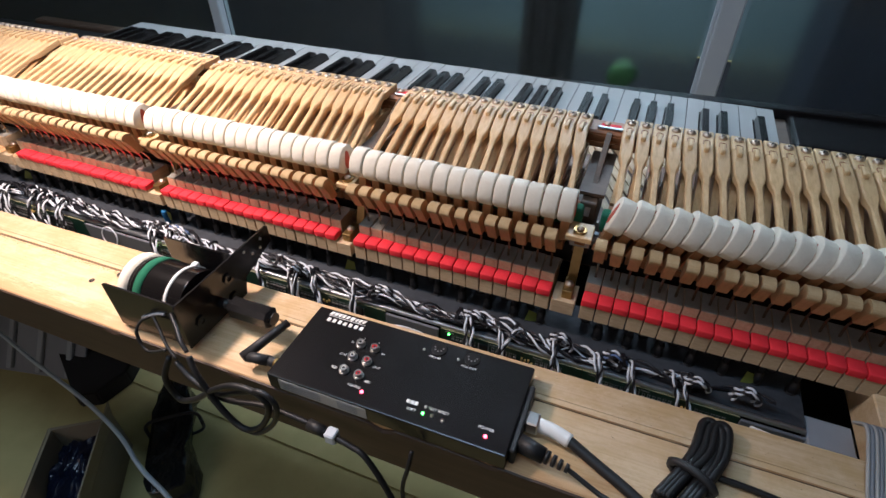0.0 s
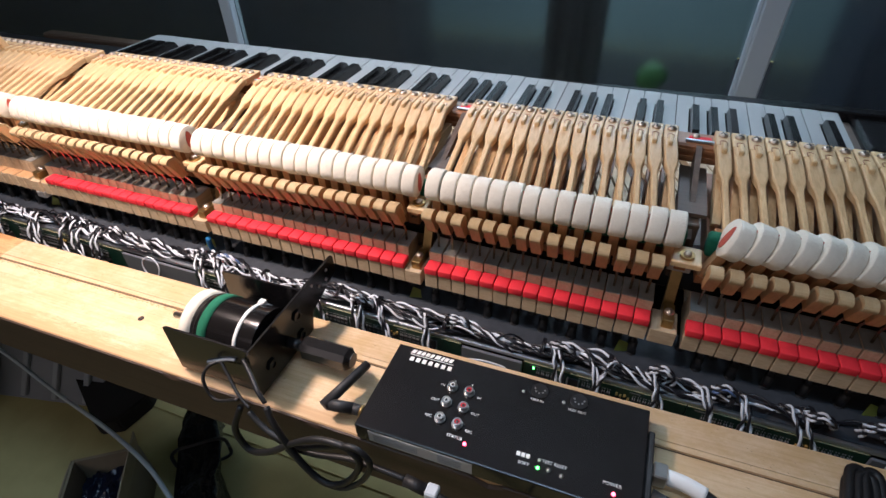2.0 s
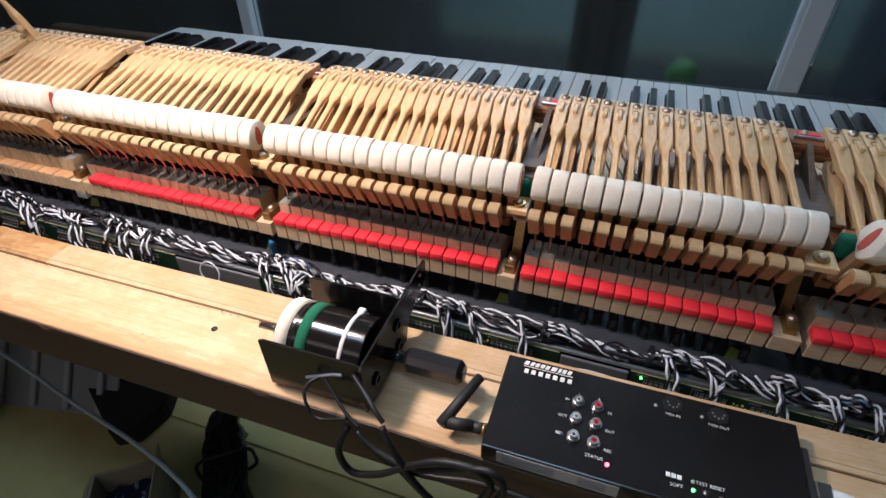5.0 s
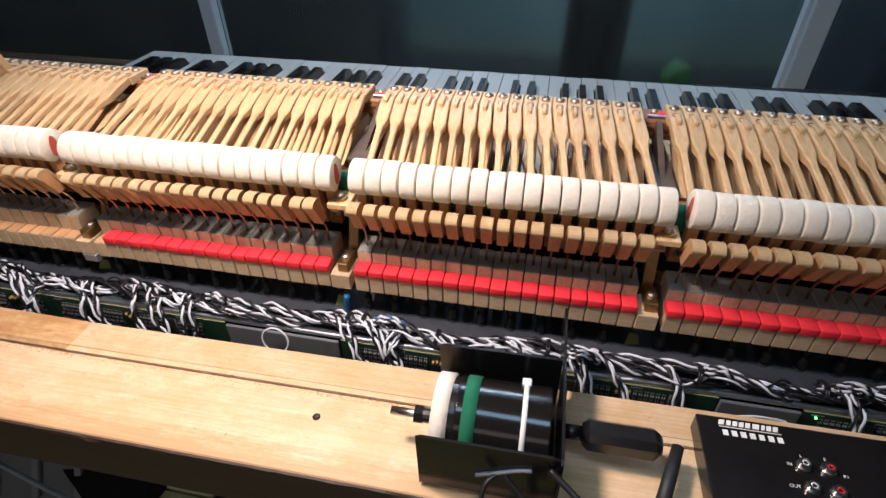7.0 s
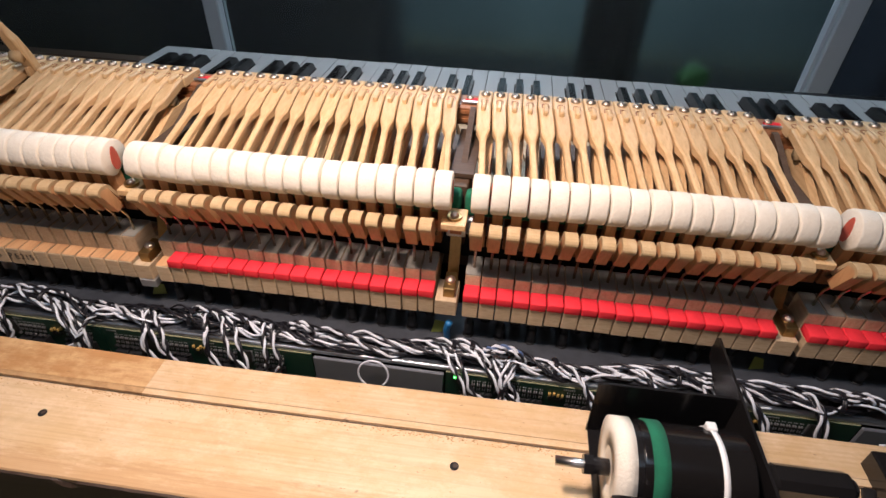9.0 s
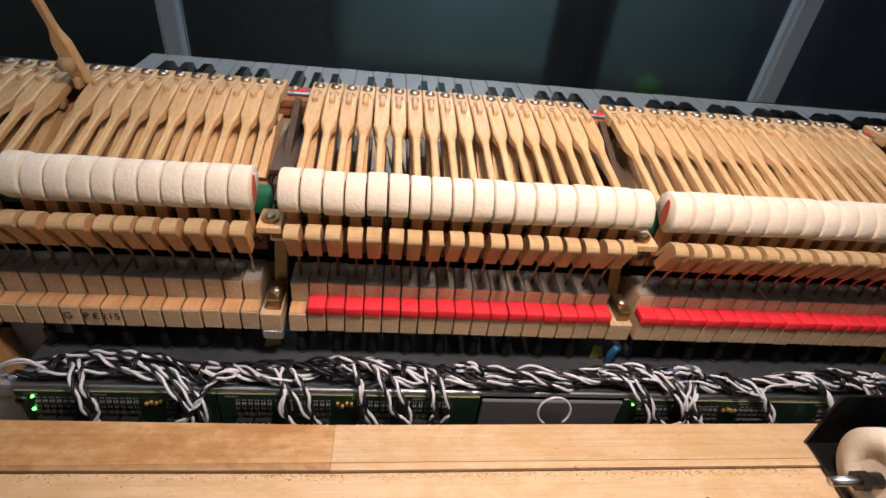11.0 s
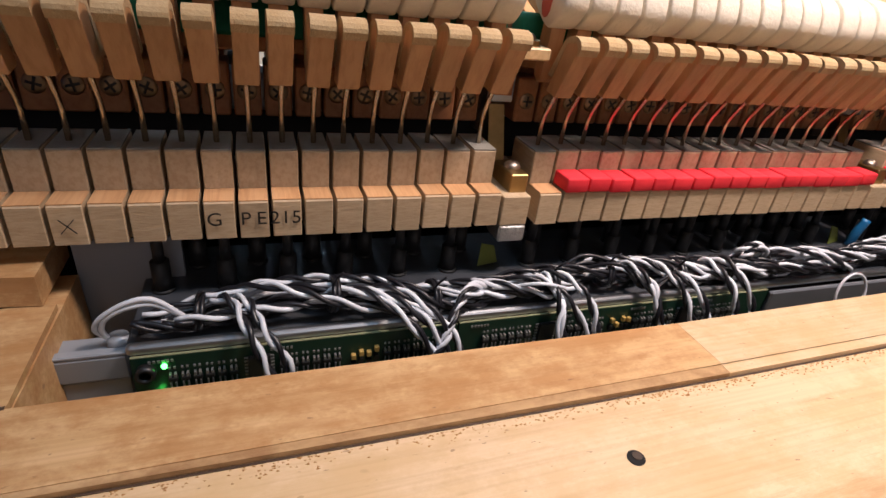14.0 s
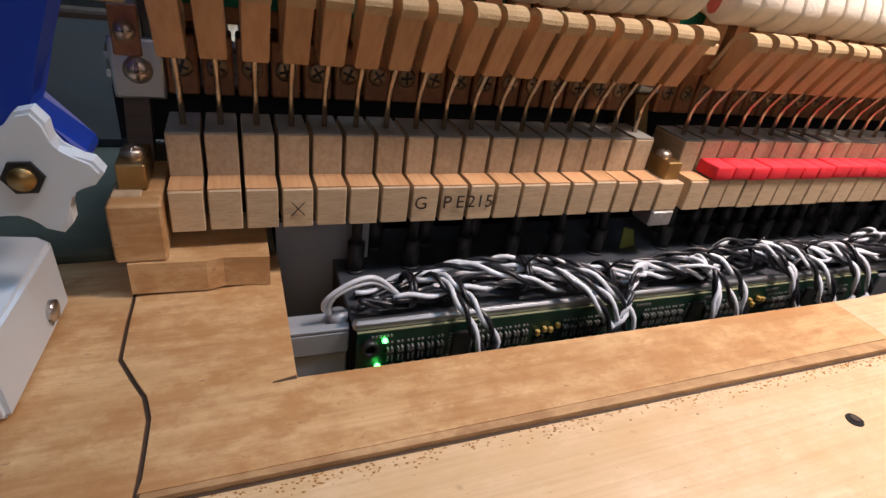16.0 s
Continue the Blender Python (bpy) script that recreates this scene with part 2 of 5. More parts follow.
M = dict(
    board=wood("pine_board", (0.76, 0.59, 0.385), (0.68, 0.50, 0.30), (4, 150, 150), stain=(0.58, 0.39, 0.18), rough=0.40, spots=(0.2, 0.09, 0.04), worn=(-0.168, -0.140)),
    strip=wood("pine_strip", (0.70, 0.48, 0.25), (0.56, 0.35, 0.15), (5, 170, 170), stain=(0.36, 0.15, 0.03), rough=0.5, spots=(0.2, 0.09, 0.04)),
    board_edge=wood("dark_edge_wood", (0.10, 0.06, 0.035), (0.04, 0.025, 0.015), rough=0.6),
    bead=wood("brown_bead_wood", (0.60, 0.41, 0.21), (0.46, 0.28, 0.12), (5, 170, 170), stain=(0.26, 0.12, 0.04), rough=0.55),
    # brown taken down near black, holding the shade of the board's front
    front_wood=wood("brown_front_wood", (0.070, 0.040, 0.024), (0.028, 0.017, 0.011), (5, 120, 120), rough=0.6, vary=0.4),
    foil=stuff_mat("silver_tape", (0.72, 0.70, 0.66), 0.35, 0.8, scale=700.0, amount=0.35, relief=0.9, dist=0.001),
    key_wood=wood("key_spruce", (0.60, 0.46, 0.29), (0.43, 0.31, 0.18), (60, 30, 420), rough=0.65, vary=0.3),
    key_grey=wood("key_block_wood", (0.57, 0.44, 0.29), (0.42, 0.31, 0.19), (140, 30, 120), rough=0.7, vary=0.4),
    shank=wood("maple_shank", (0.73, 0.51, 0.27), (0.59, 0.37, 0.17), (120, 12, 120), rough=0.42, vary=0.25),
    flange=wood("maple_flange", (0.71, 0.50, 0.26), (0.58, 0.37, 0.17), (120, 30, 90), rough=0.45, vary=0.2),
    check_wood=wood("backcheck_maple", (0.56, 0.32, 0.145), (0.42, 0.22, 0.09), (120, 60, 20), rough=0.5, vary=0.25),
    brown=wood("wippen_wood", (0.40, 0.17, 0.065), (0.23, 0.09, 0.035), (100, 14, 90), rough=0.5, vary=0.35),
    felt=stuff_mat("hammer_felt", (0.78, 0.73, 0.62), 0.95, scale=520.0, amount=0.30, relief=0.55, dist=0.0010, second=(0.66, 0.60, 0.50), spread=0.25),
    molding=wood("hammer_molding_wood", (0.50, 0.27, 0.12), (0.36, 0.17, 0.07), (120, 60, 20), rough=0.5, vary=0.2),
    redcore=stuff_mat("red_hammer_core", (0.52, 0.10, 0.06), 0.75, scale=400.0, amount=0.3),
    red=stuff_mat("red_felt_pad", (0.86, 0.030, 0.042), 0.75, scale=500.0, amount=0.2, relief=0.35, second=(0.68, 0.018, 0.03), spread=0.3),
    green=stuff_mat("green_felt", (0.010, 0.14, 0.07), 0.95, scale=600.0, amount=0.3, relief=0.5),
    suede=stuff_mat("buff_suede", (0.54, 0.41, 0.24), 0.95, scale=900.0, amount=0.35, relief=0.8, second=(0.42, 0.28, 0.13), spread=0.4),
    nickel=stuff_mat("pale_brass_wire", (0.76, 0.61, 0.44), 0.25, 1.0, scale=200.0, amount=0.3, relief=0),
    # redder copy of the brass wire, bounce from the red pads in its colour
    wire_red_cast=stuff_mat("brass_wire_red_cast", (0.74, 0.55, 0.42), 0.25, 1.0, scale=200.0, amount=0.3, relief=0),
    steel=stuff_mat("steel", (0.62, 0.60, 0.58), 0.28, 1.0, scale=300.0, amount=0.2, relief=0.05),
    screw=stuff_mat("nickel_screw", (0.76, 0.62, 0.50), 0.40, 1.0, scale=500.0, amount=0.3, relief=0.05),
    wippen_brass=stuff_mat("dark_brass_screw", (0.42, 0.29, 0.17), 0.4, 1.0, scale=400.0, amount=0.5, relief=0.2, second=(0.2, 0.13, 0.08)),
    brass=stuff_mat("aged_brass", (0.45, 0.30, 0.12), 0.42, 1.0, scale=150.0, amount=0.4, relief=0.1),
    alu=stuff_mat("aluminium", (0.55, 0.58, 0.62), 0.36, 1.0, scale=120.0, amount=0.15, relief=0.05),
    alu_paint=stuff_mat("grey_aluminium", (0.36, 0.39, 0.43), 0.45, 0.2, scale=90.0, amount=0.2, relief=0.05),
    cover_grey=stuff_mat("dark_grey_cover", (0.20, 0.21, 0.235), 0.42, 0.3, scale=90.0, amount=0.25, relief=0.05),
    black=stuff_mat("black_enamel", (0.008, 0.0075, 0.008), 0.20, scale=140.0, amount=0.3, relief=0.06, second=(0.014, 0.013, 0.013)),
    black_gloss=stuff_mat("gloss_black_motor", (0.010, 0.009, 0.009), 0.14, scale=60.0, amount=0.3, relief=0.02),
    black_matte=stuff_mat("matte_black_plastic", (0.016, 0.016, 0.017), 0.55, scale=300.0, amount=0.3, relief=0.15),
    rubber=stuff_mat("black_cable", (0.008, 0.008, 0.009), 0.50, scale=200.0, amount=0.2, relief=0.05),
    wire_white=stuff_mat("white_wire", (0.76, 0.81, 0.88), 0.45, scale=90.0, amount=0.2, relief=0, second=(0.55, 0.56, 0.6)),
    wire_black=stuff_mat("black_wire", (0.012, 0.012, 0.016), 0.35, scale=90.0, amount=0.2, relief=0),
    wire_blue=stuff_mat("blue_wire", (0.10, 0.16, 0.32), 0.4, scale=90.0, amount=0.2, relief=0),
    pcb=stuff_mat("green_circuit_board", (0.004, 0.034, 0.020), 0.35, scale=350.0, amount=0.4, relief=0.1, second=(0.004, 0.030, 0.018)),
    pcb_edge=plain("board_edge_fibre", (0.20, 0.20, 0.11), 0.6),
    chip=plain("black_chip", (0.014, 0.014, 0.015), 0.4),
    solder=plain("solder", (0.36, 0.36, 0.35), 0.38, 0.7),
    gold=plain("gold_part", (0.65, 0.44, 0.13), 0.4, 0.5),
    key_white=stuff_mat("white_key_plastic", (0.43, 0.43, 0.415), 0.25, scale=30.0, amount=0.06, relief=0),
    key_black=stuff_mat("black_key_plastic", (0.012, 0.011, 0.011), 0.22, scale=80.0, amount=0.3, relief=0.03),
    white_plastic=stuff_mat("white_nylon", (0.78, 0.78, 0.76), 0.4, scale=60.0, amount=0.1, relief=0.03),
    blue=stuff_mat("blue_clamp_paint", (0.012, 0.045, 0.38), 0.38, scale=60.0, amount=0.25, relief=0.08),
    clamp_white=stuff_mat("pale_clamp_plastic", (0.66, 0.72, 0.78), 0.5, scale=60.0, amount=0.12, relief=0.05),
    label=plain("printed_white", (0.82, 0.82, 0.80), 0.6),
    sticker=stuff_mat("grey_sticker", (0.46, 0.45, 0.43), 0.6, scale=80.0, amount=0.15, relief=0),
    card=stuff_mat("olive_cardboard", (0.50, 0.45, 0.20), 0.85, scale=26.0, amount=0.25, relief=0.2, second=(0.34, 0.30, 0.12)),
    card2=stuff_mat("brown_cardboard", (0.26, 0.22, 0.15), 0.85, scale=40.0, amount=0.25, relief=0.2),
    grey=stuff_mat("grey_plastic_tray", (0.25, 0.27, 0.30), 0.5, scale=30.0, amount=0.25, relief=0.1),
    bag=stuff_mat("black_plastic_film", (0.010, 0.012, 0.014), 0.16, scale=16.0, amount=0.3, relief=0.9, dist=0.02),
    bag_blue=stuff_mat("dark_blue_film", (0.006, 0.010, 0.028), 0.2, scale=14.0, amount=0.3, relief=0.9, dist=0.02),
    # dull black, also the stand-in for shade in pit, gap and hole
    black_flat=stuff_mat("black_cloth", (0.010, 0.009, 0.009), 0.9, scale=80.0, amount=0.3, relief=0.3),
    baize=stuff_mat("grey_green_board", (0.085, 0.085, 0.055), 0.8, scale=40.0, amount=0.5, relief=0.3, second=(0.035, 0.04, 0.026)),
    rail_grey=stuff_mat("dull_dark_rail", (0.085, 0.092, 0.106), 0.45, 0.3, scale=120.0, amount=0.4, relief=0.1, second=(0.04, 0.044, 0.052)),
    cap_grey=stuff_mat("grey_block_cloth", (0.27, 0.26, 0.23), 0.95, scale=500.0, amount=0.3, relief=0.4),
    step=wood("orange_step_wood", (0.66, 0.38, 0.18), (0.50, 0.26, 0.10), (140, 14, 90), rough=0.6, vary=0.3),
    wall=stuff_mat("workshop_wall", (0.34, 0.32, 0.29), 0.9, scale=9.0, amount=0.2, relief=0.1),
    post=stuff_mat("painted_post", (0.60, 0.64, 0.68), 0.5, scale=20.0, amount=0.15, relief=0.05),
    teal=stuff_mat("teal_far_wall", (0.25, 0.34, 0.34), 0.8, scale=3.0, amount=0.4, relief=0, second=(0.11, 0.15, 0.16)),
    dark=stuff_mat("dark_far_cloth", (0.018, 0.018, 0.02), 0.9, scale=5.0, amount=0.4, relief=0),
    grey_far=stuff_mat("grey_far_cabinet", (0.055, 0.052, 0.058), 0.6, scale=4.0, amount=0.4, relief=0),
    sawdust=stuff_mat("brown_sawdust", (0.50, 0.26, 0.08), 0.95, scale=300.0, amount=0.4, relief=0, second=(0.36, 0.19, 0.07)),
    navy=stuff_mat("navy_far_panel", (0.011, 0.016, 0.036), 0.7, scale=4.0, amount=0.4, relief=0),
    far_green=stuff_mat("bright_green_plastic", (0.03, 0.11, 0.02), 0.7, scale=20.0, amount=0.3, relief=0),
    led_red=plain("red_led", (0.5, 0.02, 0.02), 0.3, glow=(1.0, 0.05, 0.08), power=14.0),
    led_green=plain("green_led", (0.05, 0.5, 0.05), 0.3, glow=(0.12, 1.0, 0.10), power=9.0),
    yellow=stuff_mat("yellow_green_tape", (0.20, 0.23, 0.04), 0.5, scale=60.0, amount=0.25, relief=0.1),
    cyan=stuff_mat("blue_part", (0.02, 0.15, 0.36), 0.4, scale=60.0, amount=0.25, relief=0.1),
    cord=stuff_mat("pale_blue_cord", (0.45, 0.53, 0.60), 0.5, scale=60.0, amount=0.15, relief=0),
)
glass, gnt, gb = base_nodes("pane_glass", 0.20)
gb.inputs["Base Color"].default_value = (0.75, 0.85, 0.83, 1)
gb.inputs["Transmission Weight"].default_value = 1.0
gb.inputs["IOR"].default_value = 1.45
M["glass"] = glass

# ---- building helpers ----


def mesh_of(name, bm, material, smooth=False):
    me = bpy.data.meshes.new(name)
    bmesh.ops.recalc_face_normals(bm, faces=bm.faces)
    bm.to_mesh(me)
    bm.free()
    me.materials.append(M[material])
    if smooth:
        me.shade_smooth()
    return me


def part(name, bm, material, parent=None, label="", smooth=False):
    ob = new(name, mesh_of(name, bm, material, smooth))
    ob.parent = parent
    if label:
        tagged(ob, label)
    return ob


def shared(name, me, parent, m=None, label=""):
    ob = new(name, me)
    ob.parent = parent
    if m is not None:
        ob.matrix_basis = m
    if label:
        tagged(ob, label)
    return ob


def thing(name, label, category, at=(0, 0, 0), group="", kind=""):
    ob = new(name)
    ob.empty_display_size = 0.01
    ob.location = at
    return tagged(ob, label, category, group, kind)


def box(bm, x0, x1, y0, y1, z0, z1, bevel=0.0, segs=1):
    vs = [bm.verts.new((x, y, z)) for x in (x0, x1) for y in (y0, y1) for z in (z0, z1)]
    fs = [bm.faces.new([vs[i] for i in f]) for f in ((0, 1, 3, 2), (4, 6, 7, 5), (0, 4, 5, 1), (2, 3, 7, 6), (0, 2, 6, 4), (1, 5, 7, 3))]
    if bevel:
        es = list({e for f in fs for e in f.edges})
        bmesh.ops.bevel(bm, geom=es, offset=bevel, segments=segs, affect="EDGES", profile=0.5)
    return bm


def boxed(*args, **kw):
    return box(bmesh.new(), *args, **kw)


def prism(bm, profile, stations):
    """A closed outline of (y, z), swept along x through (x, scale, dy, dz) stations about its own middle."""
    cy = sum(p[0] for p in profile) / len(profile)
    cz = sum(p[1] for p in profile) / len(profile)
    rings = []
    for x, s, dy, dz in stations:
        rings.append([bm.verts.new((x, cy + (y - cy) * s + dy, cz + (z - cz) * s + dz)) for y, z in profile])
    n = len(profile)
    for a, b in zip(rings, rings[1:]):
        for i in range(n):
            bm.faces.new((a[i], a[(i + 1) % n], b[(i + 1) % n], b[i]))
    bm.faces.new(rings[0])
    bm.faces.new(rings[-1][::-1])
    return bm


def plate(bm, outline, axis, a, b):
    """An outline in the two other axes, between a and b along the axis."""
    def at(u, v, w):
        return {"x": (w, u, v), "y": (u, w, v), "z": (u, v, w)}[axis]
    lo, hi = [bm.verts.new(at(u, v, a)) for u, v in outline], [bm.verts.new(at(u, v, b)) for u, v in outline]
    n = len(outline)
    bm.faces.new(lo)
    bm.faces.new(hi[::-1])
    for i in range(n):
        bm.faces.new((lo[i], hi[i], hi[(i + 1) % n], lo[(i + 1) % n]))
    return bm


def rod(bm, p, q, r, n=10, r2=None):
    p, q = Vector(p), Vector(q)
    turn = (q - p).to_track_quat("Z", "Y").to_matrix()
    rings = []
    for c, rr in ((p, r), (q, r if r2 is None else r2)):
        rings.append([bm.verts.new(c + turn @ Vector((rr * math.cos(2 * math.pi * i / n), rr * math.sin(2 * math.pi * i / n), 0))) for i in range(n)])
    for i in range(n):
        bm.faces.new((rings[0][i], rings[0][(i + 1) % n], rings[1][(i + 1) % n], rings[1][i]))
    bm.faces.new(rings[0][::-1])
    bm.faces.new(rings[1])
    return bm


def tube(bm, pts, r, n=6):
    pts = [Vector(p) for p in pts]
    rings, side = [], None
    for i, p in enumerate(pts):
        d = (pts[min(i + 1, len(pts) - 1)] - pts[max(i - 1, 0)]).normalized()
        if side is None:
            side = d.orthogonal().normalized()
        side = (side - d * side.dot(d)).normalized()
        up = d.cross(side)
        rings.append([bm.verts.new(p + r * (math.cos(2 * math.pi * k / n) * side + math.sin(2 * math.pi * k / n) * up)) for k in range(n)])
    for a, b in zip(rings, rings[1:]):
        for k in range(n):
            bm.faces.new((a[k], a[(k + 1) % n], b[(k + 1) % n], b[k]))
    bm.faces.new(rings[0][::-1])
    bm.faces.new(rings[-1])
    return bm


def spline(ctrl, steps=8):
    """A smooth way through the given places."""
    p = [Vector(c) for c in ctrl]
    p = [2 * p[0] - p[1]] + p + [2 * p[-1] - p[-2]]
    out = []
    for i in range(1, len(p) - 2):
        a, b, c, d = p[i - 1 : i + 3]
        for s in range(steps):
            t = s / steps
            out.append(0.5 * (2 * b + (c - a) * t + (2 * a - 5 * b + 4 * c - d) * t * t + (3 * b - a - 3 * c + d) * t**3))
    return out + [p[-2]]


def ring(bm, x0, x1, cy, cz, r0, r1, n=40):
    """A hollow ring along x."""
    loops = [[bm.verts.new((x, cy + r * math.cos(2 * math.pi * i / n), cz + r * math.sin(2 * math.pi * i / n))) for i in range(n)] for x, r in ((x0, r0), (x0, r1), (x1, r1), (x1, r0))]
    for k in range(4):
        a, b = loops[k], loops[(k + 1) % 4]
        for i in range(n):
            bm.faces.new((a[i], a[(i + 1) % n], b[(i + 1) % n], b[i]))
    return bm


def lettering(text, size, material, parent, m, name="lettering"):
    c = bpy.data.curves.new("lettering", "FONT")
    c.body, c.size, c.align_x, c.align_y, c.extrude = text, size, "CENTER", "CENTER", 0.00005
    tmp = new("lettering", c)
    me = bpy.data.meshes.new_from_object(tmp.evaluated_get(bpy.context.evaluated_depsgraph_get()))
    bpy.data.objects.remove(tmp)
    me.materials.clear()
    me.materials.append(M[material])
    return shared(name, me, parent, m)

# ---- the large structure ----
BZ = -0.0412         # top of the near board
SZ = BZ + 0.003      # top of the strip behind it
FLOOR = -0.76
TIP = Matrix.Rotation(radians(-1.2), 4, "Y")   # the boards rise a little towards the bass


def structure(name, bm, material, label, category, smooth=False):
    return tagged(part(name, bm, material, None, "", smooth), label, category, kind="structure")


structure("floor", boxed(-3.2, 3.2, -2.6, 3.2, FLOOR - 0.05, FLOOR), "card", "workshop floor covered in olive cardboard", "floor")
structure("ceiling", boxed(-3.2, 3.2, -2.6, 3.2, 1.8, 1.9), "wall", "plain workshop ceiling", "ceiling")
structure("wall_south", boxed(-3.2, 3.2, -2.7, -2.6, FLOOR, 1.8), "wall", "plain grey workshop wall", "wall")
structure("wall_west", boxed(-3.3, -3.2, -2.6, 3.2, FLOOR, 1.8), "wall", "plain grey workshop wall", "wall")
structure("wall_east", boxed(3.2, 3.3, -2.6, 3.2, FLOOR, 1.8), "wall", "plain grey workshop wall", "wall")
structure("wall_north", boxed(-3.2, 3.2, 3.2, 3.3, FLOOR, 1.8), "teal", "dim teal wall beyond the glass", "wall")

# glazed partition in front of the keyboard
partition = thing("window_1", "glazed partition with pale painted posts", "window", (0, 0.81, FLOOR), kind="structure")
for x, w in ((-1.50, 0.03), (-0.370, 0.017), (0.874, 0.021), (2.2, 0.03)):
    bm = boxed(x - w, x + w, -0.012, 0.03, 0.0, 1.9, bevel=0.003)
    box(bm, x - w - 0.006, x - w - 0.0005, 0.0, 0.02, 0.0, 1.9)
    part("post", bm, "post", partition, "pale grey painted post")
for a, b in ((-1.465, -0.394), (-0.35, 0.840), (0.905, 2.165)):
    part("pane", boxed(a, b, 0.006, 0.011, 0.0, 1.9), "glass", partition).visible_shadow = False
part("sill", boxed(-1.5, 2.2, -0.02, 0.05, 0.0, 0.08, bevel=0.004), "post", partition)

# what stands beyond the glass, out of focus
def far(name, bm, material, label, category):
    return tagged(part(name, bm, material), label, category)


structure("far_floor", boxed(-3.1, 3.1, 0.87, 3.15, FLOOR + 0.0005, FLOOR + 0.006), "dark", "dark floor beyond the glass", "floor")
bm = bmesh.new()
for i in range(6):
    x = 0.440 + 0.022 * i
    y = 1.02 + 0.012 * math.sin(i * 1.9)
    rod(bm, (x, y, FLOOR + 0.006), (x, y, 1.6), 0.017, 10)
far("curtain", bm, "dark", "dark hanging curtain in folds beyond the glass", "curtain")
bm = boxed(-2.6, -0.12, 1.3, 1.6, FLOOR + 0.006, 1.5, bevel=0.01)
box(bm, -1.2, -1.18, 1.285, 1.2995, FLOOR + 0.1, 1.4)
far("dark_cabinet", bm, "grey_far", "tall dark cabinet beyond the glass", "cabinet")
bm = boxed(1.10, 2.9, 1.0, 1.3, FLOOR + 0.006, 1.5, bevel=0.01)
box(bm, 1.8, 1.82, 0.985, 0.9995, FLOOR + 0.1, 1.4)
far("navy_panel", bm, "navy", "dark navy panel beyond the glass", "panel")
bm = rod(bmesh.new(), (0.695, 0.99, FLOOR + 0.006), (0.695, 0.99, -0.13), 0.012, 12)
rod(bm, (0.695, 0.99, FLOOR + 0.006), (0.695, 0.99, FLOOR + 0.02), 0.10, 24)
bmesh.ops.create_icosphere(bm, subdivisions=3, radius=0.034, matrix=Matrix.Translation((0.690, 0.99, -0.138)))
for v in bm.verts:
    if v.co.z > -0.19:
        v.co += 0.012 * noise.noise_vector(v.co * 30)
far("green_stand", bm, "far_green", "bright green round head on a stand", "stand")

# bench boards: near board, strip behind it, ends of the slot, dark front edge
bench = thing("keybed", "pine keybed boards with a long slot cut through", "keybed", (0, 0, 0), kind="structure")
bm = boxed(-0.70, 1.45, -0.168, -0.080, BZ - 0.036, BZ, bevel=0.0010)
part("near_board", bm, "board", bench, "pale pine board with stains and screw holes")
bm = bmesh.new()
nx = 120
before = None
for i in range(3 * nx + 1):      # chipped front edge
    x0 = -0.70 + 2.15 * i / (3 * nx)
    chip = max(0.0, noise.noise((x0 * 34, 0, 0)) - 0.25) * 0.012
    top = BZ - 0.0012 - chip + 0.0008 * noise.noise((x0 * 90, 3, 0))
    y0 = -0.1698 + 0.0004 * noise.noise((x0 * 60, 5, 0)) + chip * 0.5
    cur = [bm.verts.new(p) for p in ((x0, -0.1682, BZ - 0.052), (x0, -0.1682, top + 0.0006), (x0, y0, top), (x0, -0.1702, top - 0.003), (x0, -0.1702, BZ - 0.052))]
    if before:
        for k in range(5):
            bm.faces.new((before[k], before[(k + 1) % 5], cur[(k + 1) % 5], cur[k]))
    before = cur
box(bm, -0.70, 1.45, -0.1680, -0.11, BZ - 0.052, BZ - 0.0365)
part("front_edge", bm, "front_wood", bench, "chipped front edge with its shade in the dark brown")
def eased(bm):
    for v in bm.verts:      # the strip stands behind a low bead
        if v.co.y < -0.095:
            v.co.y += 0.0054
    return bm


part("back_strip", eased(boxed(0.0262, 0.9915, -0.1018, -0.0695, BZ + 0.0002, SZ)), "board", bench, "pale pine strip")
# left of the slot: a board with a curved dark joint
part("joint_line", plate(bmesh.new(), [(-0.2655, -0.0986), (0.026, -0.1021), (0.99, -0.1021), (0.99, -0.1014), (0.026, -0.1014), (-0.2655, -0.0979)], "z", BZ - 0.0005, BZ + 0.0004), "board_edge", bench, "dark joint")
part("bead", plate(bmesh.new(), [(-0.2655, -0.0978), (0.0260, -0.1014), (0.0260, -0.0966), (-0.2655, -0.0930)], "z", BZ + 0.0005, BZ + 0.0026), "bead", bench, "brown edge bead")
part("bead", boxed(0.0262, 0.9905, -0.1014, -0.0966, BZ + 0.0005, BZ + 0.0026), "board", bench, "pale edge bead")
curve = [(-0.2670, -0.1015), (-0.2662, -0.092), (-0.2660, -0.081), (-0.2660, -0.071), (-0.2680, -0.062), (-0.2720, -0.054), (-0.2770, -0.043), (-0.2772, -0.024), (-0.2770, -0.008)]
bm = plate(bmesh.new(), [(x + 0.0008, y) for x, y in curve] + [(-0.2236, -0.008), (-0.2232, -0.0640), (0.0260, -0.0695), (0.0260, -0.1018)], "z", BZ + 0.0002, SZ)
part("end_board", eased(bm), "strip", bench, "stained orange pine board along the slot")
bm = plate(bmesh.new(), [(x - 0.0008, y) for x, y in curve] + [(-0.2782, 0.02), (-0.34, 0.02), (-0.70, 0.02), (-0.70, -0.1015)], "z", BZ + 0.0002, SZ - 0.0004)
part("side_board", bm, "strip", bench, "stained pine side board")
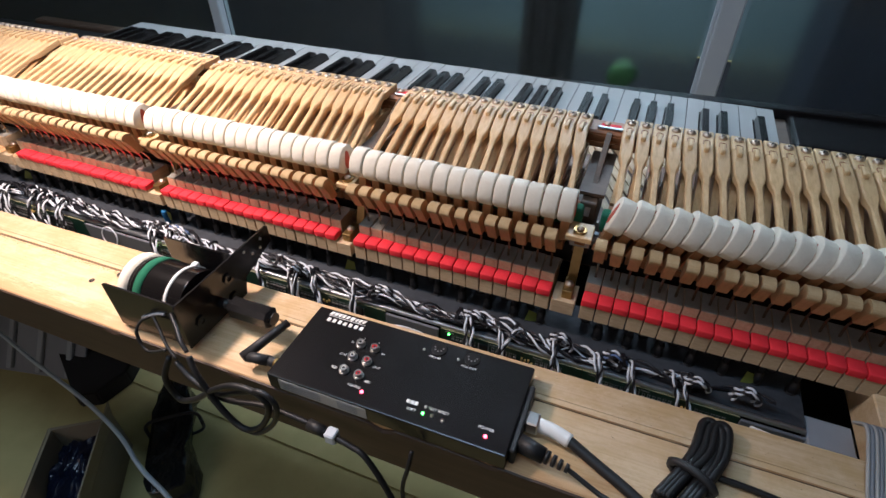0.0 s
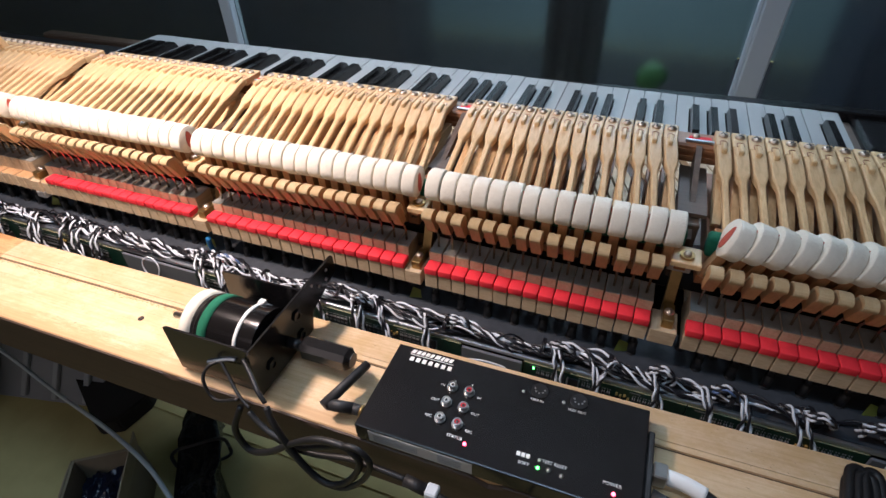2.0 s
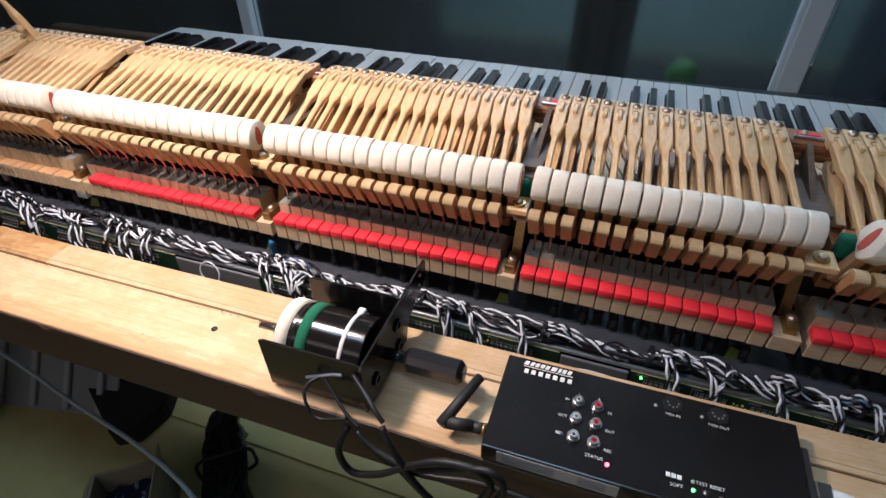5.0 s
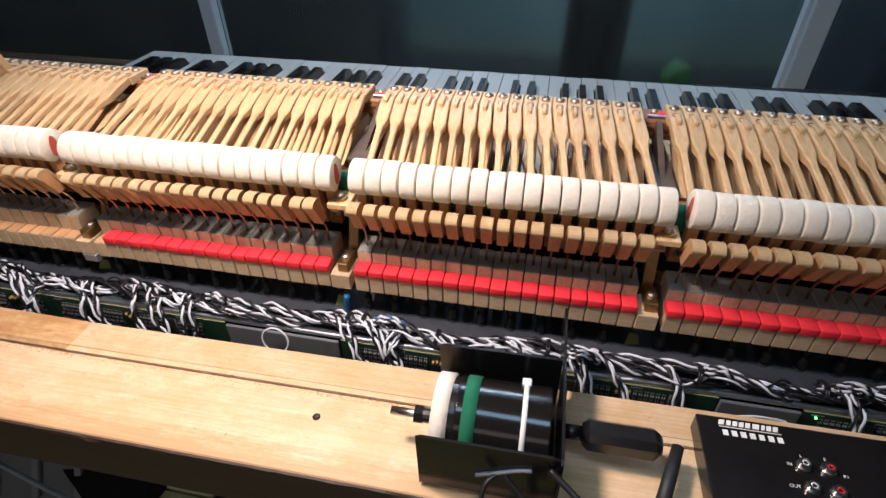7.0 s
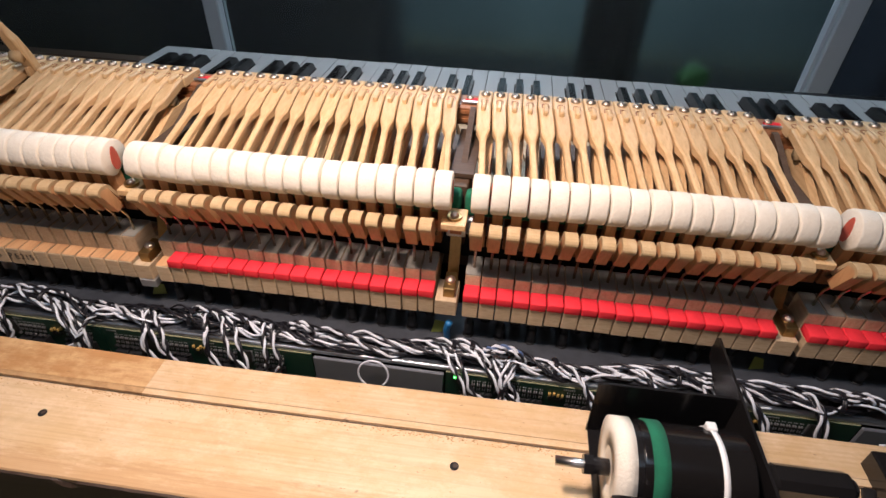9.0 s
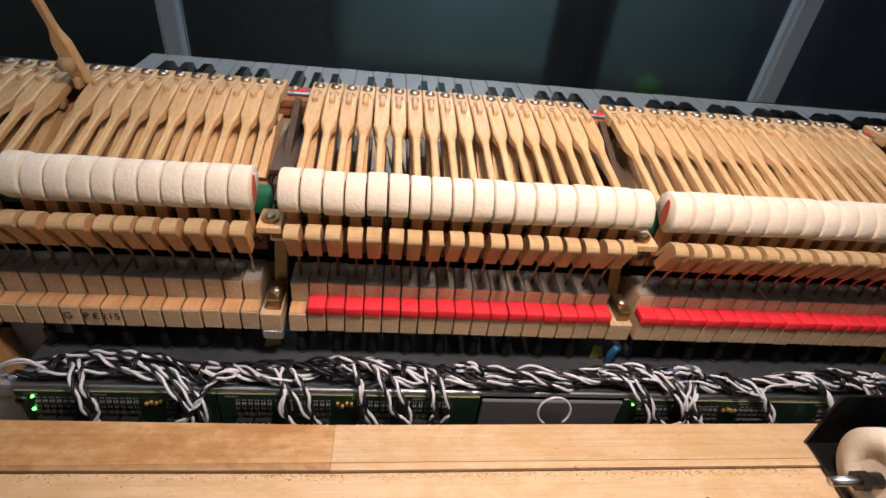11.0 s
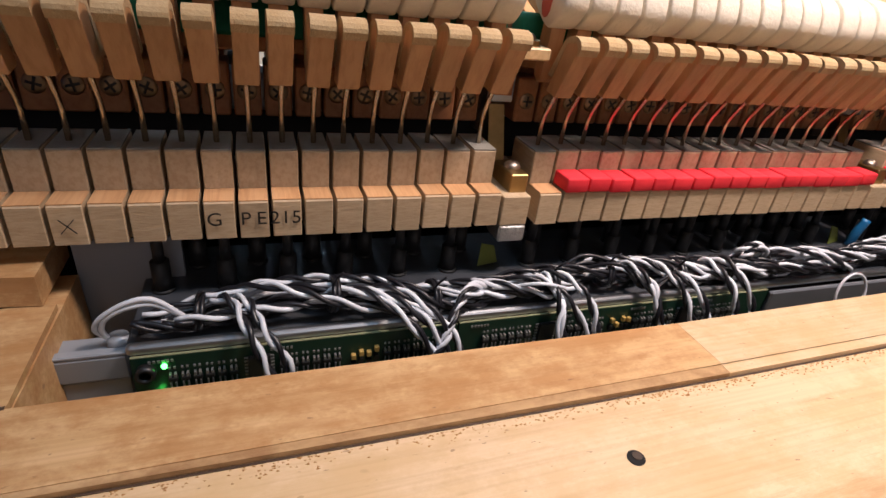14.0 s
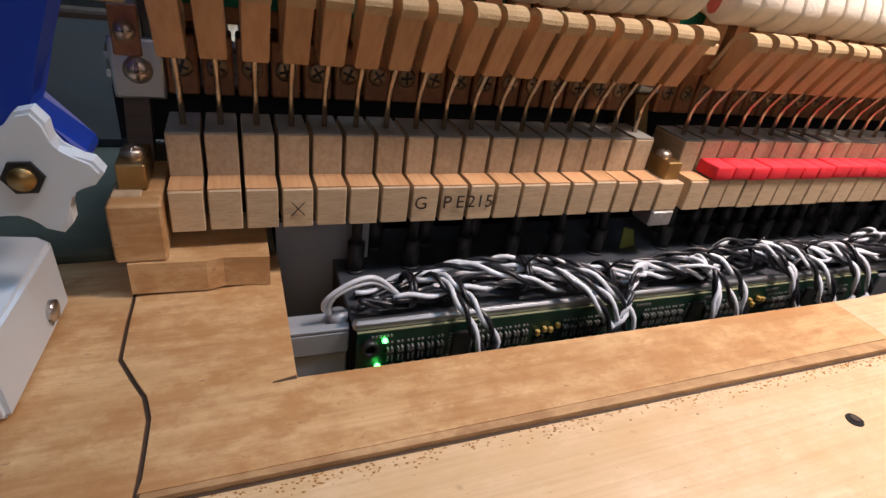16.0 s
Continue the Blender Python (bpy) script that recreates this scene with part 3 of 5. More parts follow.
part("joint", plate(bmesh.new(), [(x - 0.0009, y) for x, y in curve] + [(x + 0.0009, y) for x, y in curve[::-1]], "z", BZ + 0.0004, SZ - 0.0012), "board_edge", bench, "dark joint")
part("saw_cut", plate(bmesh.new(), [(-0.2310, -0.0648), (-0.2234, -0.0645), (-0.2234, -0.0630), (-0.2310, -0.0645)], "z", SZ - 0.001, SZ + 0.0003), "board_edge", bench, "dark overrun saw cut")
part("end_base", boxed(-0.70, -0.2230, -0.0798, 0.019, BZ - 0.036, BZ - 0.0003), "strip", bench)
part("back_board", boxed(0.992, 1.45, -0.0690, 0.10, BZ - 0.036, SZ, bevel=0.001), "board", bench)
part("strip_base", boxed(-0.2220, 0.9915, -0.0798, -0.0700, BZ - 0.036, BZ - 0.0003), "strip", bench)
# the pit's shade is put in as a black sheet
part("slot_floor", boxed(-0.30, 1.10, -0.069, 0.50, -0.125, -0.112), "black_flat", bench, "black sheet for the shade in the pit under the keys")
part("slot_wall", boxed(-0.2255, -0.2235, -0.069, 0.30, -0.112, -0.0455), "key_wood", bench)
part("back_deck", boxed(-0.285, 1.12, 0.12, 0.505, BZ - 0.03, -0.024, bevel=0.001), "board_edge", bench)
part("key_slip", boxed(-0.30, 1.12, 0.507, 0.53, BZ - 0.05, -0.010, bevel=0.002), "black", bench)
for x, y, r in ((0.261, -0.124, 0.0030), (-0.0356, -0.1258, 0.0030), (0.849, -0.124, 0.0032)):
    # no real depth: a black disc on the board gives the hole's shade
    bm = rod(bmesh.new(), (x, y, BZ - 0.001), (x, y, BZ + 0.0004), r, 16)
    hole = part("screw_hole", bm, "black_flat", bench, "screw hole with its shade as a black disc")
    part("screw", rod(bmesh.new(), (x + 0.0006, y + 0.0004, BZ + 0.0003), (x + 0.0006, y + 0.0004, BZ + 0.0007), r * 0.55, 12), "front_wood", hole, "dark sunk screw")
# grey-green cloth-covered board behind the left end
part("back_board", boxed(0.992, 1.45, -0.1018, -0.0694, BZ - 0.036, SZ), "board", bench)
# added black slab, stands in for the dark behind the clamp
structure("side_cloth", boxed(-0.9, -0.2860, 0.1410, 0.525, BZ - 0.03, BZ + 0.004, bevel=0.003), "black_flat", "black slab for the dark beyond the side board", "cloth")
structure("side_panel", boxed(-0.9, -0.2860, 0.021, 0.1405, BZ - 0.03, BZ + 0.001, bevel=0.002), "baize", "worn grey green board", "board")
# bench legs down to the floor
for x in (-0.66, 1.25):
    for y in (-0.12, 0.42):
        structure("bench_leg", boxed(x - 0.03, x + 0.03, y - 0.03, y + 0.03, FLOOR, BZ - 0.053 if y < 0 else BZ - 0.03, bevel=0.003), "board_edge", "dark wooden bench leg", "leg")
structure("bench_rail", boxed(-0.70, 1.45, 0.53, 0.56, FLOOR + 0.5, -0.03, bevel=0.003), "board_edge", "dark wooden bench rail", "rail")

# ---- the action ----
# keys from treble to bass: count, back edges, felt edges, flange centres
SECTIONS = [
    dict(n=17, key=(-0.2620, -0.0335), felt=(-0.262, -0.033), fl=(-0.251, -0.0415), red=[False] * 17),
    dict(n=18, key=(-0.0134, 0.2285), felt=(-0.016, 0.237), fl=(-0.007, 0.220), red=[False] + [True] * 17),
    dict(n=18, key=(0.2515, 0.4935), felt=(0.251, 0.5030), fl=(0.250, 0.482), red=[True] * 18),
    dict(n=15, key=(0.5150, 0.7260), felt=(0.5140, 0.7320), fl=(0.517, 0.713), red=[True] * 15),
    dict(n=20, key=(0.7545, 1.0380), felt=(0.7590, 1.0500), fl=(0.759, 1.030), red=[True] * 20),
]
KB0, KW = -0.280, 0.0235           # treble end of the keyboard, width of a white key
KEY_TOP = 0.0150
# where each of the 88 keys ends in the keyboard: from C at the treble end downwards
names = "CBbAaGgFEeDd"             # lower case: black
fronts, white = [], 0
for i in range(88):
    k = names[i % 12]
    if k.islower():
        fronts.append((KB0 + white * KW, True))
    else:
        fronts.append((KB0 + (white + 0.5) * KW, False))
        white += 1

felt_out = []
for i in range(22):                 # teardrop outline of a hammer head's felt
    a = 2 * math.pi * i / 22
    y, z = math.sin(a), math.cos(a)
    y *= 0.0155 * (1.0 if z > -0.2 else 1.0 + 0.55 * (z + 0.2))
    felt_out.append((0.029 + y - 0.004 * max(0, -z), 0.0835 + 0.0165 * z * (1.0 if z > 0 else 0.74)))
core = [(0.0290, 0.0945), (0.0325, 0.0890), (0.0330, 0.0780), (0.0345, 0.0660), (0.0345, 0.0480), (0.0300, 0.0455), (0.0265, 0.0480), (0.0250, 0.0660), (0.0250, 0.0780), (0.0255, 0.0890)]

core_out = [(0.0290 + 0.0044 * math.sin(a) * (1.0 - 0.25 * math.cos(a)), 0.0850 + 0.0100 * math.cos(a)) for a in np.linspace(0, 2 * math.pi, 15)[:-1]]


def head_meshes(w):
    me = {}
    me["felt"] = mesh_of("felt", prism(bmesh.new(), felt_out, [(-w / 2, 0.945, 0, 0), (-w / 2 + 0.0005, 0.985, 0, 0), (-w / 2 + 0.0013, 1, 0, 0), (w / 2 - 0.0013, 1, 0, 0), (w / 2 - 0.0005, 0.985, 0, 0), (w / 2, 0.945, 0, 0)]), "felt", True)
    me["molding"] = mesh_of("molding", prism(bmesh.new(), core, [(-w * 0.30, 0.96, 0, 0), (-w * 0.30 + 0.0005, 1, 0, 0), (w * 0.30 - 0.0005, 1, 0, 0), (w * 0.30, 0.96, 0, 0)]), "molding")
    me["core"] = mesh_of("core", plate(bmesh.new(), core_out, "x", -w / 2 - 0.0005, w / 2 + 0.0005), "redcore")
    return me


# shank: butt at the flange, neck, thin shank to the head
def shank_mesh(w):
    bm = bmesh.new()
    st = [(0.146, w / 2, 0.1075, 0.0085), (0.128, w / 2, 0.1040, 0.0090), (0.112, w / 2 * 0.95, 0.1000, 0.0085), (0.102, 0.0030, 0.0970, 0.0065), (0.094, 0.0027, 0.0945, 0.0058), (0.030, 0.0027, 0.0775, 0.0058)]
    rings = []
    for y, h, z, t in st:
        c = min(0.0012, h * 0.4)
        rings.append([bm.verts.new(p) for p in ((-h + c, y, z), (h - c, y, z), (h, y, z - c), (h, y, z - t + c), (h - c, y, z - t), (-h + c, y, z - t), (-h, y, z - t + c), (-h, y, z - c))])
    for a, b in zip(rings, rings[1:]):
        for i in range(8):
            bm.faces.new((a[i], a[(i + 1) % 8], b[(i + 1) % 8], b[i]))
    bm.faces.new(rings[0])
    bm.faces.new(rings[-1][::-1])
    return mesh_of("shank", bm, "shank")


def screw_head(bm, c, r, axis):
    """A domed cross-slotted screw head."""
    c, d = Vector(c), Vector(axis)
    turn = d.to_track_quat("Z", "Y").to_matrix().to_4x4()
    m = Matrix.Translation(c) @ turn
    prev = None
    for rr, h in ((r, 0), (r, 0.25 * r), (0.86 * r, 0.5 * r), (0.5 * r, 0.68 * r), (0.18 * r, 0.70 * r), (0.10 * r, 0.40 * r)):
        cur = [bm.verts.new(m @ Vector((rr * math.cos(2 * math.pi * i / 12), rr * math.sin(2 * math.pi * i / 12), h))) for i in range(12)]
        if prev:
            for i in range(12):
                bm.faces.new((prev[i], prev[(i + 1) % 12], cur[(i + 1) % 12], cur[i]))
        prev = cur
    bm.faces.new(prev)
    for sx, sy in ((0.64 * r, 0.13 * r), (0.13 * r, 0.64 * r)):      # the cross slot
        vs = [bm.verts.new(m @ Vector((x, y, 0.715 * r))) for x, y in ((-sx, -sy), (sx, -sy), (sx, sy), (-sx, sy))]
        lo = [bm.verts.new(m @ Vector((x, y, 0.45 * r))) for x, y in ((-sx, -sy), (sx, -sy), (sx, sy), (-sx, sy))]
        bm.faces.new(vs).material_index = 1
        for i in range(4):
            bm.faces.new((vs[i], vs[(i + 1) % 4], lo[(i + 1) % 4], lo[i])).material_index = 1
    return bm


def slotted(me):
    me.materials.append(M["chip"])
    return me


W = 0.0129
flange_me = mesh_of("flange", box(boxed(-W / 2, W / 2, 0.1475, 0.178, 0.0975, 0.1065, bevel=0.0008), -0.0022, 0.0022, 0.134, 0.150, 0.1010, 0.1096, bevel=0.001), "flange")
flscr_me = slotted(mesh_of("flange_screw", screw_head(bmesh.new(), (0, 0.167, 0.1066), 0.0044, (0, 0, 1)), "screw", True))
bush_me = mesh_of("bushing", tube(bmesh.new(), [(-0.0030, 0.1480, 0.1067), (-0.0030, 0.1535, 0.1067)] + [(-0.0030 * math.cos(a), 0.1535 + 0.0030 * math.sin(a), 0.1067) for a in np.linspace(0.3, 2.84, 8)] + [(0.0030, 0.1535, 0.1067), (0.0030, 0.1480, 0.1067)], 0.0005, 4), "brown")
shank_me = shank_mesh(0.0122)
knuckle_me = mesh_of("knuckle", rod(bmesh.new(), (-0.0045, 0.128, 0.0925), (0.0045, 0.128, 0.0925), 0.0052, 14), "suede", True)
# wippen below: flange with screw, lever and repetition lever
wfl_me = mesh_of("wippen_flange", boxed(-0.0060, 0.0060, 0.044, 0.062, 0.0185, 0.0420, bevel=0.0008), "brown")
wscr_me = slotted(mesh_of("wippen_screw", screw_head(bmesh.new(), (0, 0.0442, 0.0300), 0.0044, (0, -1, 0)), "wippen_brass", True))
wlev_me = mesh_of("lever", plate(bmesh.new(), [(0.058, 0.044), (0.068, 0.034), (0.185, 0.040), (0.185, 0.052), (0.12, 0.056), (0.058, 0.054)], "x", -0.0042, 0.0042), "brown")
wrep_me = mesh_of("repetition_lever", plate(bmesh.new(), [(0.070, 0.066), (0.075, 0.060), (0.150, 0.074), (0.152, 0.083), (0.120, 0.0845)], "x", -0.0034, 0.0034), "shank")
wpost_me = mesh_of("lever_post", boxed(-0.003, 0.003, 0.094, 0.102, 0.050, 0.070), "brown")


def key_back(w, red):
    out = {}
    bm = plate(bmesh.new(), [(0, -0.0212), (0, -0.0052), (0.0008, -0.0045), (0.0390, -0.0045), (0.05, -0.009), (0.05, -0.019)], "x", -w / 2, w / 2)
    es = [e for e in bm.edges if abs(e.verts[0].co.x - e.verts[1].co.x) < 1e-6 and max(e.verts[0].co.y, e.verts[1].co.y) < 0.014]
    bmesh.ops.bevel(bm, geom=es, offset=0.0004, segments=1, affect="EDGES")
    out["key_end"] = mesh_of("key_end", bm, "key_wood")
    out["block"] = mesh_of("block", boxed(-w / 2, w / 2, 0.0135, 0.0385, -0.0046, 0.0125, bevel=0.0005), "key_grey")
    pad = boxed(-w / 2 - 0.0001, w / 2 + 0.0001, -0.0012, 0.0130, -0.0044, 0.0032, bevel=0.0009, segs=2)
    out["cap"] = mesh_of("block_cap", boxed(-w / 2 + 0.0002, w / 2 - 0.0002, 0.0137, 0.0384, 0.0126, 0.0132), "cap_grey")
    out["step"] = mesh_of("step_face", boxed(-w / 2 + 0.0001, w / 2 - 0.0001, 0.0006, 0.0133, -0.00445, -0.0041), "step")
    out["pad"] = mesh_of("felt_pad", pad, "red", True)
    return out


check_prof = [(0.0098, 0.0408), (0.0185, 0.0420), (0.0084, 0.0654), (0.0047, 0.0675), (-0.0008, 0.0671), (-0.0026, 0.0646)]
check_me = mesh_of("backcheck", prism(bmesh.new(), check_prof, [(-0.0046, 0.95, 0, 0), (-0.0042, 1, 0, 0), (0.0042, 1, 0, 0), (0.0046, 0.95, 0, 0)]), "check_wood")
lea_prof = [(0.0167, 0.0490), (0.0195, 0.0494), (0.0107, 0.0661), (0.0089, 0.0677), (0.0061, 0.0688), (0.0029, 0.0693), (-0.0003, 0.0688), (-0.0026, 0.0677), (-0.0038, 0.0661), (-0.0040, 0.0646), (-0.0027, 0.0617), (-0.0016, 0.0617), (-0.0017, 0.0646), (0.0006, 0.0666), (0.0080, 0.0654)]
leather_me = mesh_of("check_leather", plate(bmesh.new(), lea_prof, "x", -0.0047, 0.0047), "suede")
wire_me = mesh_of("check_wire", tube(bmesh.new(), [(0, 0.0235, 0.0095), (0, 0.0235, 0.0250), (0, 0.0220, 0.0300), (0, 0.0160, 0.0405), (0, 0.0135, 0.0480)], 0.0012, 8), "wire_red_cast", True)

wire2_me = wire_me.copy()
wire2_me.materials[0] = M["nickel"]

num = 0
back_cache = {}
ALL_KEYS = []
rnd = random.Random(4)
for s in SECTIONS:
    n = s["n"]
    pitch = (s["key"][1] - s["key"][0]) / n
    fp = (s["felt"][1] - s["felt"][0]) / n
    bass = n == 20
    ck = round(pitch, 5)
    back_cache[ck] = key_back(pitch - (0.0016 if n == 17 else 0.0011), True)
    hm = head_meshes(fp * 0.905)
    for i in range(n):
        x = s["key"][0] + (i + 0.5) * pitch
        fx, is_black = fronts[num]
        jit = rnd.uniform(-0.0004, 0.0004)
        lab = "piano key with red felt pad and wired backcheck" if s["red"][i] else "piano key with bare wooden end and wired backcheck"
        key = thing("piano_key", lab, "piano key", (x, rnd.uniform(-0.0003, 0.0003), jit), "keys of the piano")
        mm = back_cache[ck]
        shared("key_end", mm["key_end"], key)
        shared("block", mm["block"], key)
        shared("block_cap", mm["cap"], key, None, "grey cloth cap")
        if not s["red"][i]:
            shared("step_face", mm["step"], key, None, "orange planed step")
        else:
            shared("felt_pad", mm["pad"], key, None, "bright red felt pad")
        tilt = pose(0, 0, 0, 0, rnd.uniform(-1.0, 1.0), rnd.uniform(-1.2, 1.2))
        shared("backcheck", check_me, key, tilt)
        shared("check_leather", leather_me, key, tilt, "buff suede leather")
        shared("check_wire", wire_me if n > 17 else wire2_me, key)
        # stick to the keyboard, then its covering
        dx = fx - x
        bm = bmesh.new()
        h = 0.0052
        for (ya, xa, ta), (yb, xb, tb) in (((0.05, 0, -0.009), (0.16, 0, -0.009)), ((0.16, 0, -0.009), (0.33, dx, 0.002)), ((0.33, dx, 0.002), (0.44 if is_black else 0.486, dx, 0.002))):
            vs = [bm.verts.new(p) for y, xx, top in ((ya, xa, ta), (yb, xb, tb)) for p in ((xx - h, y, -0.018), (xx + h, y, -0.018), (xx + h, y, top), (xx - h, y, top))]
            for f in ((0, 1, 5, 4), (1, 2, 6, 5), (2, 3, 7, 6), (3, 0, 4, 7), (3, 2, 1, 0), (4, 5, 6, 7)):
                bm.faces.new([vs[j] for j in f])
        part("stick", bm, "key_wood", key)
        bm = bmesh.new()
        if is_black:
            rows = [(0.338, 0.0056, 0.0054, 0.0250), (0.342, 0.0056, 0.0053, 0.0280), (0.426, 0.0056, 0.0052, 0.0275), (0.433, 0.0055, 0.0050, 0.0250), (0.4400, 0.0055, 0.0050, 0.0130)]
            rr = [[bm.verts.new(p) for p in ((dx - a, y, 0.0025), (dx - a, y, 0.014 if z > 0.014 else z - 0.001), (dx - b * 0.8, y, z), (dx + b * 0.8, y, z), (dx + a, y, 0.014 if z > 0.014 else z - 0.001), (dx + a, y, 0.0025))] for y, a, b, z in rows]
            for a, b in zip(rr, rr[1:]):
                for j in range(6):
                    bm.faces.new((a[j], a[(j + 1) % 6], b[(j + 1) % 6], b[j]))
            bm.faces.new(rr[0])
            bm.faces.new(rr[-1][::-1])
            part("black_covering", bm, "key_black", key, "glossy black key top")
        else:
            # shape of a white key: a wide head, the tail cut out for its black neighbours
            k = names[num % 12]
            left = num > 0 and fronts[num - 1][1]
            right = num < 87 and fronts[num + 1][1]
            hw = KW / 2 - 0.0005
            tl = -hw + (0.0062 if left else 0)
            tr = hw - (0.0062 if right else 0)
            outline = [(dx + tl, 0.335), (dx + tr, 0.335), (dx + tr, 0.441), (dx + hw, 0.441), (dx + hw, 0.4865), (dx + hw - 0.0015, 0.488), (dx - hw + 0.0015, 0.488), (dx - hw, 0.4865), (dx - hw, 0.441), (dx + tl, 0.441)]
            bm = plate(bmesh.new(), outline, "z", 0.0025, KEY_TOP)
            box(bm, dx - hw, dx + hw, 0.4872, 0.4890, -0.008, KEY_TOP - 0.001)
            part("white_covering", bm, "key_white", key, "white plastic key top")
        ALL_KEYS.append(key)
        # hammer
        hx = s["felt"][0] + (i + 0.5) * fp
        f0 = s["fl"][0] + i * (s["fl"][1] - s["fl"][0]) / (n - 1)
        ham = thing("hammer", "piano hammer with white felt head on maple shank", "piano hammer", (f0, -0.004, -0.002), "hammers of the action")
        slant = math.degrees(math.atan2(hx - f0, 0.137 - 0.029))
        drop = rnd.uniform(-0.35, 0.35)
        if n == 17 and i == 5:         # this one is folded back and stays up
            drop, slant = 82.0, 0.0
            tagged(ham, "piano hammer standing up, folded back on its flange")
        swing = Matrix.Translation((0, 0.146, 0.105)) @ pose(0, 0, 0, -drop, 0, slant) @ Matrix.Translation((0, -0.146, -0.105))
        turn = Matrix.Identity(4)
        if bass:
            turn = Matrix.Translation((0, 0.029, 0.0760)) @ pose(0, 0, 0, 0, 19, 0) @ Matrix.Translation((0, -0.029, -0.0760)) @ Matrix.Translation((0, 0.029, 0.0835)) @ Matrix.Diagonal((0.98, 1.06, 1.12, 1)) @ Matrix.Translation((0, -0.029, -0.0835))
        twist = Matrix.Translation((0, 0.029, 0.08)) @ pose(0, 0, 0, rnd.uniform(-1.5, 1.5), rnd.uniform(-0.8, 0.8), rnd.uniform(-0.8, 0.8) - slant * 0.8) @ Matrix.Translation((0, -0.029, -0.08))
        shared("shank", shank_me, ham, swing)
        shared("molding", hm["molding"], ham, swing @ twist @ turn, "brown wooden molding")
        shared("core", hm["core"], ham, swing @ twist @ turn, "dull red core between the felt")
        shared("felt", hm["felt"], ham, swing @ twist @ turn, "worn white felt")
        shared("knuckle", knuckle_me, ham, swing)
        shared("flange", flange_me, ham)
        shared("bushing", bush_me, ham)
        shared("flange_screw", flscr_me, ham, pose(0, 0, 0) @ Matrix.Translation((0, 0.167, 0)) @ pose(0, 0, 0, 0, 0, rnd.uniform(0, 180)) @ Matrix.Translation((0, -0.167, 0)), "nickel screw")
        # wippen
        wip = thing("wippen", "brown wooden wippen under the hammer shank", "wippen", (x, 0, 0), "wippens of the action")
        shared("wippen_flange", wfl_me, wip)
        shared("wippen_screw", wscr_me, wip, Matrix.Translation((0, 0.0440, 0.03)) @ pose(0, 0, 0, 0, rnd.uniform(0, 90), 0) @ Matrix.Diagonal((1, 0.45, 1, 1)) @ Matrix.Translation((0, -0.0440, -0.03)))
        shared("lever", wlev_me, wip)
        shared("repetition_lever", wrep_me, wip)
        shared("lever_post", wpost_me, wip)
        num += 1

# rails under flanges and wippens, rest felt under the shanks
rails = [("hammer_rail", (-0.285, 1.05, 0.1515, 0.180, 0.078, 0.0970), "brown", "brown wooden hammer rail under the flanges", "rail"), ("wippen_rail", (-0.285, 1.05, 0.0625, 0.082, 0.016, 0.034), "alu", "ribbed aluminium wippen rail", "rail")]
for nm, b, mt, lab, cat in rails:
    bm = boxed(*b, bevel=0.002)
    for z in (0.3, 0.7):
        zz = b[4] + z * (b[5] - b[4])
        box(bm, b[0], b[1], b[2] - 0.0015, b[2] - 0.0002, zz - 0.0015, zz + 0.0015)
    tagged(part(nm, bm, mt), lab, cat)

# added baffle: blocks light behind the key blocks, so the gap stays black
tagged(part("cloth_strip", boxed(-0.2845, 1.0495, 0.0640, 0.0660, -0.0080, 0.0158), "black_flat"), "added black baffle keeping the gap under the wippen rail dark", "cloth", kind="structure")
# brackets between the sections
GAPS = [(-0.2725, 0.012), (-0.0238, 0.017), (0.2400, 0.020), (0.5043, 0.019), (0.7402, 0.024), (1.050, 0.016)]


def bracket(x, w, end=False):
    b = thing("action_bracket", "brown metal action bracket with wooden foot block", "bracket", (x, 0, 0), "brackets of the action")
    h = w / 2
    part("foot_block", boxed(-h - 0.0008, h - 0.003, -0.0008, 0.026, -0.0212, -0.0055, bevel=0.0005), "key_wood", b, "pale wooden foot block")
    # dark filler block, keeps the gap from showing bright
    part("web", boxed(-h * 0.62, h * 0.62, 0.056, 0.150, 0.010, 0.070, bevel=0.001), "board_edge", b, "dark filler web")
    if -0.05 < x < 0:
        part("corner_tape", boxed(-h - 0.0006, h - 0.0028, -0.0012, 0.014, -0.0305, -0.0214, bevel=0.001), "foil", b, "crinkled silver tape")
    part("brass_block", boxed(-0.0048, 0.0048, 0.004, 0.026, -0.0058, 0.0040, bevel=0.0006), "brass", b)
    part("foot_screw", screw_head(bmesh.new(), (0, 0.0145, 0.0041), 0.0042, (0, 0, 1)), "screw", b, "bright screw", True)
    part("upright", plate(bmesh.new(), [(0.0265, -0.020), (0.034, -0.020), (0.0500, 0.020), (0.0485, 0.028), (0.0440, 0.028)], "x", -0.0045, 0.0045), "board_edge" if end else "brass", b)
    # added dark plate: hides the lit key sticks, so the gap looks shaded
    part("guard", boxed(-h, h, 0.066, 0.1505, 0.0715, 0.0750), "board_edge", b, "added dark plate keeping the gap between sections dim")
    part("face_plate", boxed(-h * 0.8, h * 0.8, 0.040, 0.0435, 0.030, 0.056, bevel=0.0006), "alu", b, "bright aluminium plate")
    bm = boxed(-0.0048, 0.0048, 0.0375, 0.0398, 0.034, 0.052, bevel=0.0005)
    part("clip", bm, "brown", b)
    part("clip_screw", screw_head(bmesh.new(), (0, 0.0374, 0.043), 0.0038, (0, -1, 0)), "screw", b, "", True)
    part("cap", boxed(-h * 0.95, h * 0.95, 0.012, 0.0355, 0.0560, 0.0615, bevel=0.0007), "flange", b, "pale wooden cap")
